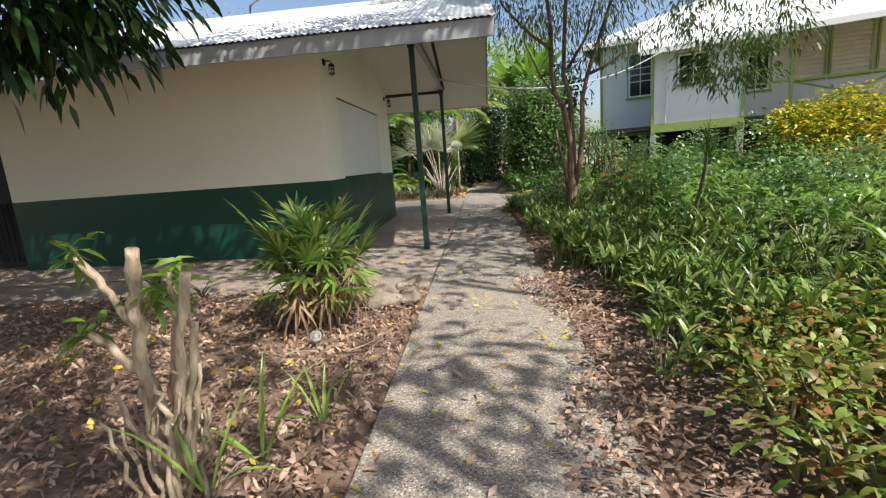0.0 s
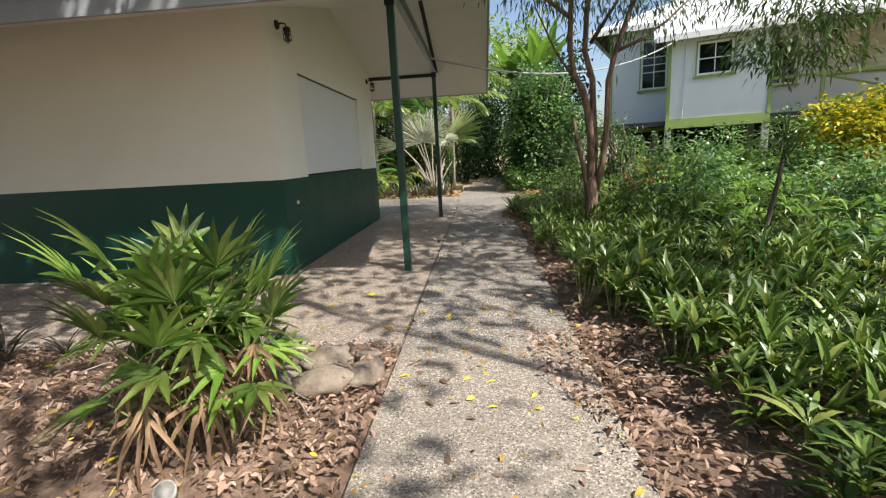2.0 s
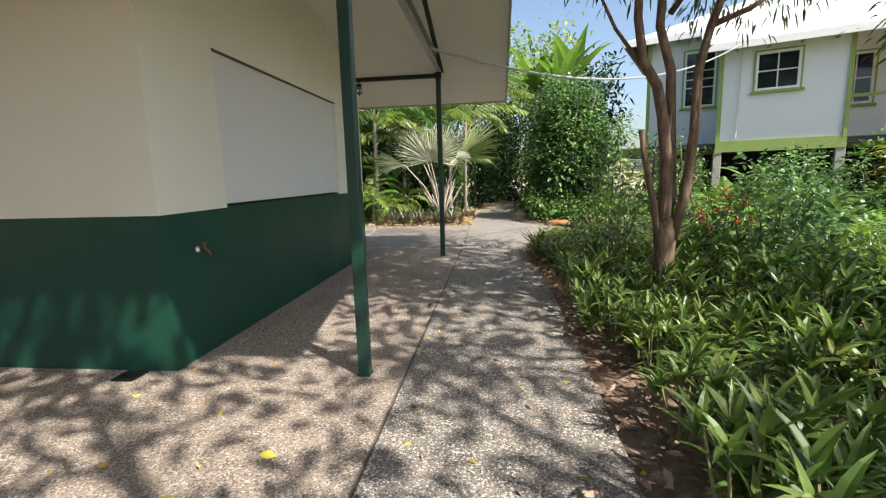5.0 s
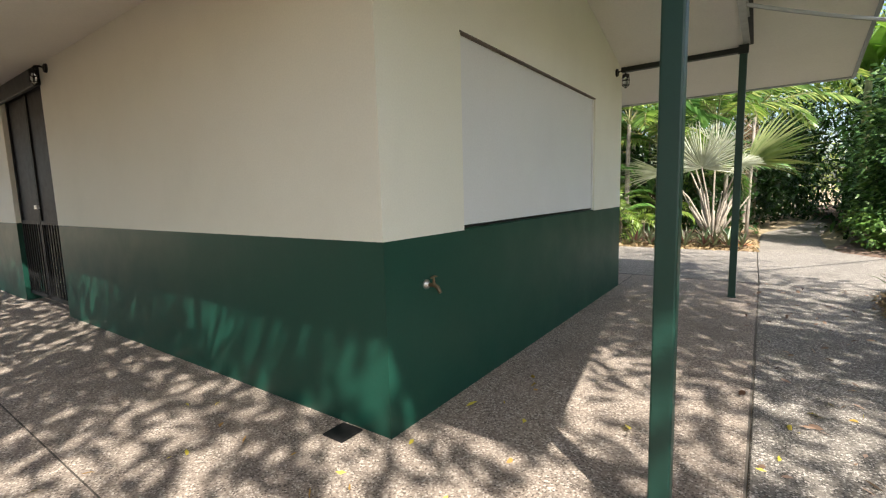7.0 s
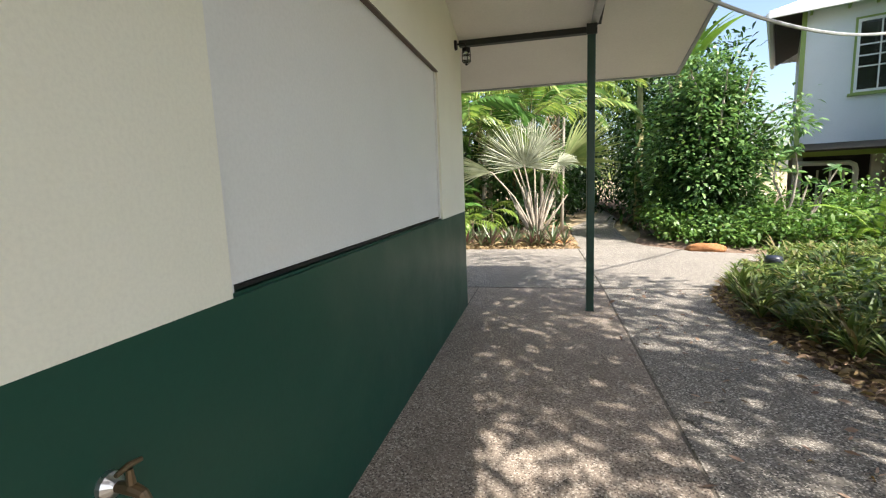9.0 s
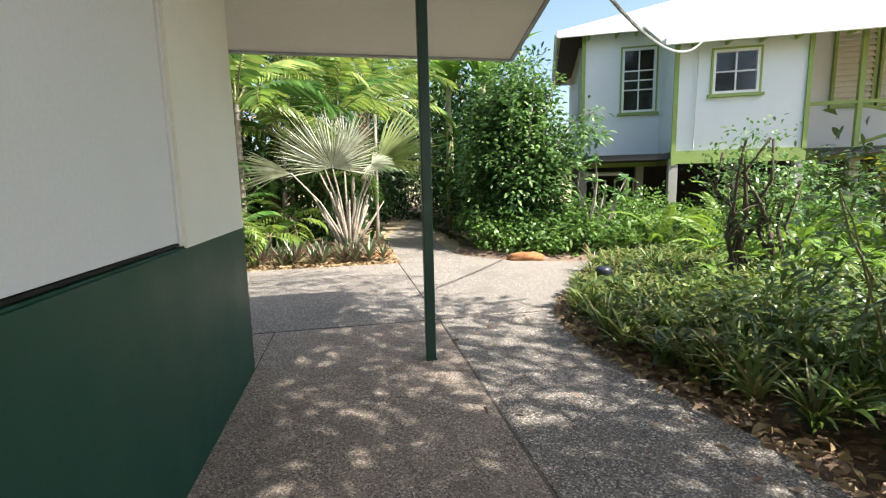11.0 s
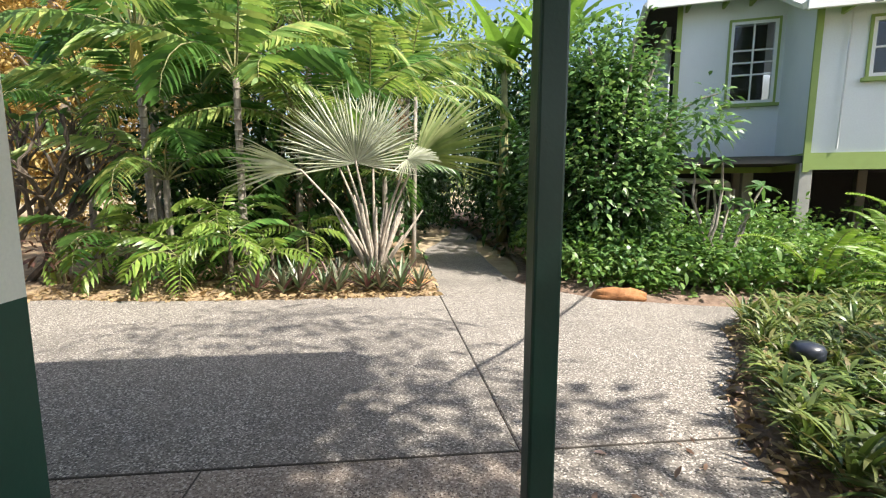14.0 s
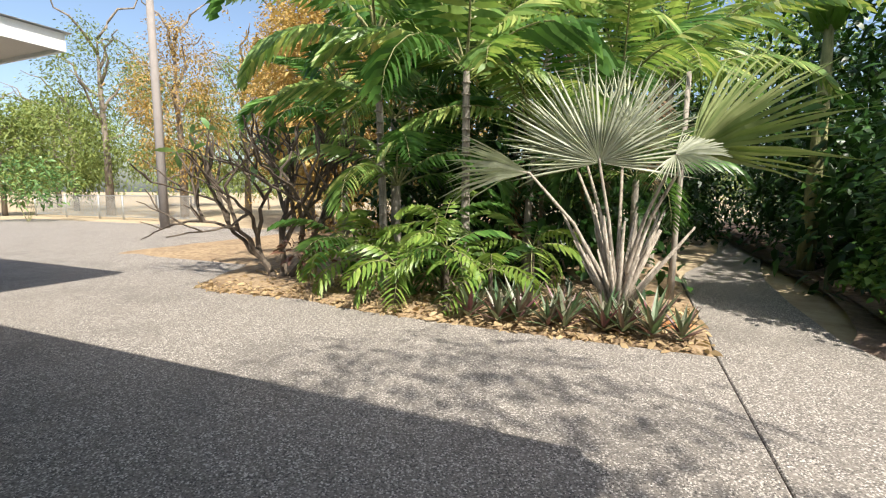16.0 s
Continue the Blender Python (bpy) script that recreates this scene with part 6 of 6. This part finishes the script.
for i, w in enumerate(((-0.5, -0.05, 0.85), (-0.12, 0.15, 1.0), (0.42, 0.1, 0.9))):
    d = Mesh()
    branch(d, Vector((0.03 * i, 0.02 * i, -0.03)), Vector(w).normalized(), 0.036, 0)
    part("limb", d, B_DARK, fb)
tp = np.repeat(np.array([tuple(t) for t in tips])[::14], 4, 0)
obj("leaves", cloud_mesh("leaves", [cloud(tp, rng.normal(0, 1, tp.shape) + (0, 0, 0.4), 0.2, 0.055, 0.3)], L_SHRUB), fb, "few remaining green leaves")
low_shrub(-5.75, 17.7, 0.3, 0.95, 110, leafy("purple_brown_leaf", [(0.1, 0.05, 0.04), (0.18, 0.09, 0.06), (0.14, 0.12, 0.05)], 0.2), "small purple-brown leaved plant", 0.22, 0.05, "purple_plant", "plant")

# big leafy shrub beside the garden path
bg = thing("leafy_shrub", "tall dense leafy green shrub beside the garden path", "shrub", at=pose(2.27, 17.95, 0))
d = Mesh()
for i in range(8):
    a = i * 0.8
    limb(d, (0.15 * math.cos(a), 0.15 * math.sin(a), -0.05), (0.8 * math.cos(a), 0.8 * math.sin(a), 3.4), 0.05, 0.015, 0.05, 6, 7)
limb(d, (0.4, -0.4, 1.6), (1.2, -1.05, 2.7), 0.03, 0.01)
part("branch_frame", d, B_GREY, bg)
obj("foliage", cloud_mesh("foliage", [crown((0, 0, 1.7), (1.2, 1.15, 1.65), 250, 34, 0.15, 0.135, 0.07, 0.35, 0.3, 0.8), crown((-0.1, 0, 3.3), (0.8, 0.85, 0.7), 70, 32, 0.14, 0.135, 0.068, 0.35, 0.35, 0.75),
                                       crown((1.1, -0.95, 2.45), (0.3, 0.3, 0.45), 18, 14, 0.12, 0.16, 0.055, 0.4, 0.2), crown((0.25, -0.3, 0.5), (1.25, 1.2, 0.5), 120, 20, 0.14, 0.135, 0.065, 0.4, 0.2),
                                       # Core of darker leaves: the shade inside the shrub put into the colour.
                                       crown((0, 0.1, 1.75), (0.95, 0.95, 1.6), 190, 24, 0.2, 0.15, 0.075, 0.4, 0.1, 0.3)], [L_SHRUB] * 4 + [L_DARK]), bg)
keep_ne = lambda x, y: (y > float(np.interp(x, [p[0] for p in NE], [p[1] for p in NE])) + 0.22) and x > 1.0
k = 3200
p = np.stack([0.9 + 7.5 * rng.random(k) ** 1.2, 15.5 + 3.2 * rng.random(k), rng.uniform(0.05, 0.4, k)], 1)
p = p[np.array([keep_ne(a, b) for a, b, c in p])]
p = np.repeat(p, 3, 0) + rng.normal(0, 0.06, (3 * len(p), 3))
p[:, 2] *= 1 + 1.6 * np.array([max(-0.5, noise.noise((a * 1.1, b * 1.1, 4.0))) for a, b, c in p])
p[:, 2] += 0.25 * np.clip(p[:, 1] - 16.4, 0, 1.6)
obj("ivy_bank", cloud_mesh("ivy_bank", [cloud(p, rng.normal(0, 1, p.shape) + (0, -0.4, 0.5), 0.11 * rng.uniform(0.6, 1.3, len(p)), 0.06, 0.3)], L_IVY), label="dense green creeper covering the bank", category="ground cover", kind="stuff")
for x, y, r, h, n in ((3.6, 17.4, 0.55, 1.1, 700), (4.4, 16.9, 0.55, 0.9, 600), (3.0, 16.7, 0.5, 0.8, 600), (4.6, 15.9, 0.5, 0.7, 400), (2.4, 16.6, 0.4, 0.6, 450), (3.5, 16.3, 0.45, 0.6, 450), (5.0, 17.5, 0.6, 1.2, 600), (1.6, 17.2, 0.4, 0.7, 450)):
    low_shrub(x, y, r, h, n, L_IVY, "bright green leafy shrub on the bank", 0.13, 0.055)
for x, y, s in ((5.6, 16.0, 1.0), (6.2, 16.4, 1.15), (6.9, 15.6, 1.1), (7.4, 16.2, 1.1), (5.0, 15.3, 0.85), (8.0, 15.3, 1.1), (6.2, 15.0, 0.95), (5.6, 14.4, 0.9), (7.2, 14.8, 1.0), (4.6, 14.7, 0.9), (5.0, 13.8, 0.8), (6.4, 13.9, 0.9), (4.4, 16.0, 0.9), (6.8, 16.6, 1.2)):
    feather_palm("fern", "bright yellow-green sword fern clump", x, y, 0.12, 15, FERNF, s * 1.45, 0.03, B_DARK, (25, 80), category="fern", group="ferns below the house")
fr = thing("frangipani", "small frangipani with few leaves and white flowers", "shrub", at=pose(3.3, 16.6, 0) @ Matrix.Diagonal((0.9, 0.9, 0.92, 1)))
d = Mesh()
FT = [(0.0, 0, 1.5), (0.35, 0.1, 1.3), (-0.25, 0.1, 1.75), (0.6, -0.1, 1.2), (-0.05, -0.2, 1.9), (0.8, 0.0, 1.55)]
for t in FT:
    limb(d, (0, 0, -0.03), t, 0.035, 0.016, -0.05, 5, 7)
part("branch_frame", d, B_GREY, fr)
tp = np.repeat(np.array(FT), 14, 0)
obj("leaves", cloud_mesh("leaves", [cloud(tp, rng.normal(0, 1, tp.shape) * (1, 1, 0.4) + (0, 0, 0.2), 0.26, 0.075, 0.25)], L_SHRUB), fr)
tp = np.repeat(np.array(FT[:3]) + (0, -0.05, 0.1), 10, 0)
obj("flowers", cloud_mesh("flowers", [cloud(tp, rng.normal(0, 1, tp.shape), 0.05, 0.035, 0.1)], L_WHITE), fr, "white flowers")

# bananas behind
for x, y, h in ((2.5, 21.2, 4.2), (3.1, 22.4, 4.7), (1.7, 22.2, 4.3)):
    bn = thing("banana_plant", "banana plant with broad upright torn leaves", "banana plant", "banana plants behind the shrub", at=pose(x, y, 0))
    d = Mesh()
    d.tube([(0, 0, -0.05), (0.02, 0, h * 0.5), (0, 0, h)], [0.14, 0.12, 0.07], 10)
    part("trunk", d, B_STEM, bn, smooth=True)
    for i in range(9):
        a, e = i * 2.4 + x, 0.9 + 0.22 * i
        d = Mesh()
        d.leaf((0, 0, h - 0.1), (math.cos(a), math.sin(a), e), rng.uniform(1.7, 2.3), 0.5, 1.1, 9, 0.25, blunt=0.6)
        part("leaf", d, L_BANANA, bn)


# understorey that closes the garden behind; leaf colour darkened for its shaded gaps
def thicket(name, label, boxes_, material, size, per, category="thicket"):
    clouds = []
    for (x0, x1), (y0, y1), (z0, z1), n in boxes_:
        c = np.stack([rng.uniform(x0, x1, n), rng.uniform(y0, y1, n), z0 + (z1 - z0) * rng.random(n)], 1)
        p = np.repeat(c, per, 0) + rng.normal(0, size * 1.1, (n * per, 3))
        clouds.append(cloud(p, rng.normal(0, 1, p.shape) + (0, -0.2, 0.2), size * rng.uniform(0.6, 1.3, len(p)), size * 0.4, 0.4))
    obj(name, cloud_mesh(name, clouds, [material] * len(clouds)), label=label, category=category, kind="stuff")


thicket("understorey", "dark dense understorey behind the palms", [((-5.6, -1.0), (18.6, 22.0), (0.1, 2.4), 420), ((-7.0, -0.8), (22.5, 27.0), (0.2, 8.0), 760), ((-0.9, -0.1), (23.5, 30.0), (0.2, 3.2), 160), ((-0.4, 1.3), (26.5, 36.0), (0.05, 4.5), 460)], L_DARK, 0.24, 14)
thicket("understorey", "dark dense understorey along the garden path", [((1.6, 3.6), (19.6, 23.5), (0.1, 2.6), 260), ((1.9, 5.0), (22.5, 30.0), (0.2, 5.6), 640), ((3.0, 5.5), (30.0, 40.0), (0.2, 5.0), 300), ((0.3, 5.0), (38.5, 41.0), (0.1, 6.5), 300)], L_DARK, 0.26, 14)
thicket("tree_canopy", "bright green canopy above the garden path", [((-2.5, 3.5), (26.0, 34.0), (4.5, 8.0), 300)], L_PALM, 0.3, 14)

# ---- distance beyond the drive ----
B_FAR = barky("weathered_far_bark", (0.09, 0.075, 0.06), (0.24, 0.2, 0.16), 6)
def far_tree(x, y, h, r, material, label, bark=B_FAR, n=150, size=0.3, up=0.1):
    t = thing("far_tree", label, "tree", "trees beyond the drive", at=pose(x, y, 0))
    d = Mesh()
    d.tube([(0, 0, -0.1), (0.1, 0, h * 0.3), (-0.05, 0, h * 0.6), (0, 0, h * 0.85)], [0.022 * h, 0.015 * h, 0.011 * h, 0.004 * h], 9)
    part("trunk", d, bark, t, smooth=True)
    for i in range(9):
        a = i * 2.4 + x
        l = Mesh()
        z = h * (0.3 + 0.07 * i)
        limb(l, (0, 0, z), (r * 0.75 * math.cos(a), r * 0.75 * math.sin(a), z + h * 0.22), 0.008 * h, 0.002 * h, 0.12, 6, 6, 0.12)
        part("limb", l, bark, t, smooth=True)
    obj("crown", cloud_mesh("crown", [crown((0, 0, h * 0.56), (r, r, h * 0.44), n, 40, r * 0.1, size * 0.95, size * 0.4, 0.5, up, 0.5)], material), t)


GOLD, OLIV = "tall tree with golden brown drooping foliage", "olive-green tree beyond the fence"
for x, y, h, r, mt, lb, n, s in ((-10.6, 25.6, 9, 2.4, L_AUTUMN, GOLD, 260, 0.2), (-13.2, 28, 10.5, 2.8, L_AUTUMN, GOLD, 260, 0.22), (-16.2, 30.5, 11, 2.8, L_AUTUMN, GOLD, 220, 0.22), (-9.6, 29.5, 10, 3.0, L_AUTUMN, GOLD, 220, 0.24),
                                 (-21, 35, 12, 3.2, L_AUTUMN, GOLD, 260, 0.2), (-26, 36, 11, 3.2, L_OLIVE, "sparse olive-green tree with grey trunk", 210, 0.22), (-40, 33, 9, 3.2, L_OLIVE, OLIV, 130, 0.34), (-50, 37, 10, 4.0, L_OLIVE, OLIV, 130, 0.4),
                                 (-46, 48, 12, 5, L_OLIVE, OLIV, 130, 0.45), (-66, 44, 13, 6, L_OLIVE, OLIV, 130, 0.5), (-30, 46, 12, 4.0, L_OLIVE, OLIV, 110, 0.4), (-12, 42, 13, 4.5, L_AUTUMN, GOLD, 130, 0.36), (-36, 27, 7, 2.4, L_OLIVE, OLIV, 110, 0.3), (-31, 30, 12, 3.4, L_OLIVE, "sparse olive-green tree with grey trunk", 210, 0.2), (-40, 40, 13, 4.0, L_OLIVE, "sparse olive-green tree with grey trunk", 210, 0.24), (-24.5, 30, 11, 2.6, L_AUTUMN, GOLD, 230, 0.18)):
    far_tree(x, y, h, r, mt, lb, n=n, size=s)
thicket("dry_scrub", "golden brown dry scrub behind the bare bush", [((-11.5, -7.5), (23.5, 26.0), (0.1, 1.6), 130), ((-9.5, -5.5), (24, 28.0), (1.5, 6.0), 220), ((-15.5, -9.5), (25, 30), (0.8, 8.5), 420)], L_AUTUMN, 0.13, 22)
low_shrub(-27.5, 24.2, 1.9, 3.2, 900, L_SHRUB, "large dark green bush beside the fence", 0.28, 0.1, "fence_bush", "bush")
thicket("far_woods", "distant line of olive-green woods", [((-140, 20), (95, 130), (0.5, 9), 900), ((-70, 60), (75, 95), (0.3, 5), 400)], L_OLIVE, 1.1, 10, "woods")
pp = Mesh()
pp.tube([(0, 0, -0.1), (0.02, 0, 4), (0, 0, 9.5)], [0.17, 0.15, 0.12], 14)
pp.make("power_pole", paint("grey_pole_timber", (0.24, 0.215, 0.195), 0.8, 0.5, 3, 40), label="tall grey timber power pole beside the drive", category="power pole", smooth=True, at=pose(-18.1, 24.2, 0))


# chain-link fence with gate
def fence_panel(x0, x1, y, h, gap=0.12):
    w = Mesh()
    n = int((x1 - x0 + h) / gap)
    for s in (1, -1):
        for i in range(n):
            a = x0 - h + gap * i
            pts = []
            for z in (0.0, h):
                xx = a + z if s > 0 else a + h - z
                pts.append((xx, z))
            (xa, za), (xb, zb) = pts
            lo, hi = min(xa, xb), max(xa, xb)
            if hi < x0 or lo > x1:
                continue

            def zat(x):
                return za + (zb - za) * (x - xa) / (xb - xa)
            la, lb = max(lo, x0), min(hi, x1)
            w.tube([(la, y, 0.05 + zat(la)), (lb, y, 0.05 + zat(lb))], 0.009, 3, cap=False)
    return w


cf = thing("chain_link_fence", "galvanised chain-link fence with a pipe-framed gate", "fence", at=pose(0, 0, 0))
for x in (-34.0, -31.0, -28.0, -26.0, -23.2, -20.5):
    d = Mesh()
    d.tube([(x, 27.6, -0.05), (x, 27.6, 1.25)], 0.045, 10)
    part("fence_post", d, GALV, cf, smooth=True)
for a, b in ((-34.0, -28.0), (-28.0, -26.0), (-26.0, -20.5)):
    d = Mesh()
    d.tube([(a, 27.6, 1.2), (b, 27.6, 1.2)], 0.025, 8)
    d.tube([(a, 27.6, 0.1), (b, 27.6, 0.1)], 0.02, 8)
    part("rail", d, GALV, cf)
    part("wire_mesh", fence_panel(a, b, 27.6, 1.15), GALV, cf, "woven wire mesh")
for i in range(9):
    d = Mesh()
    x = -44 + 4.5 * i
    d.tube([(0, 0, -0.05), (0, 0, 1.1)], 0.08, 8)
    d.make("timber_post", B_DARK, label="short dark timber post in the field", category="post", group="timber posts in the field", at=pose(x, 42 + 0.2 * i, 0))

low_shrub(3.4, 10.15, 0.6, 1.45, 950, L_SHRUB, "dense dark green bush beside the slender tree", 0.13, 0.05)
low_shrub(1.78, 10.45, 0.58, 1.7, 900, L_GUM, "tall thin bush of narrow dark leaves by the walk", 0.11, 0.028, "thin_bush", "bush")
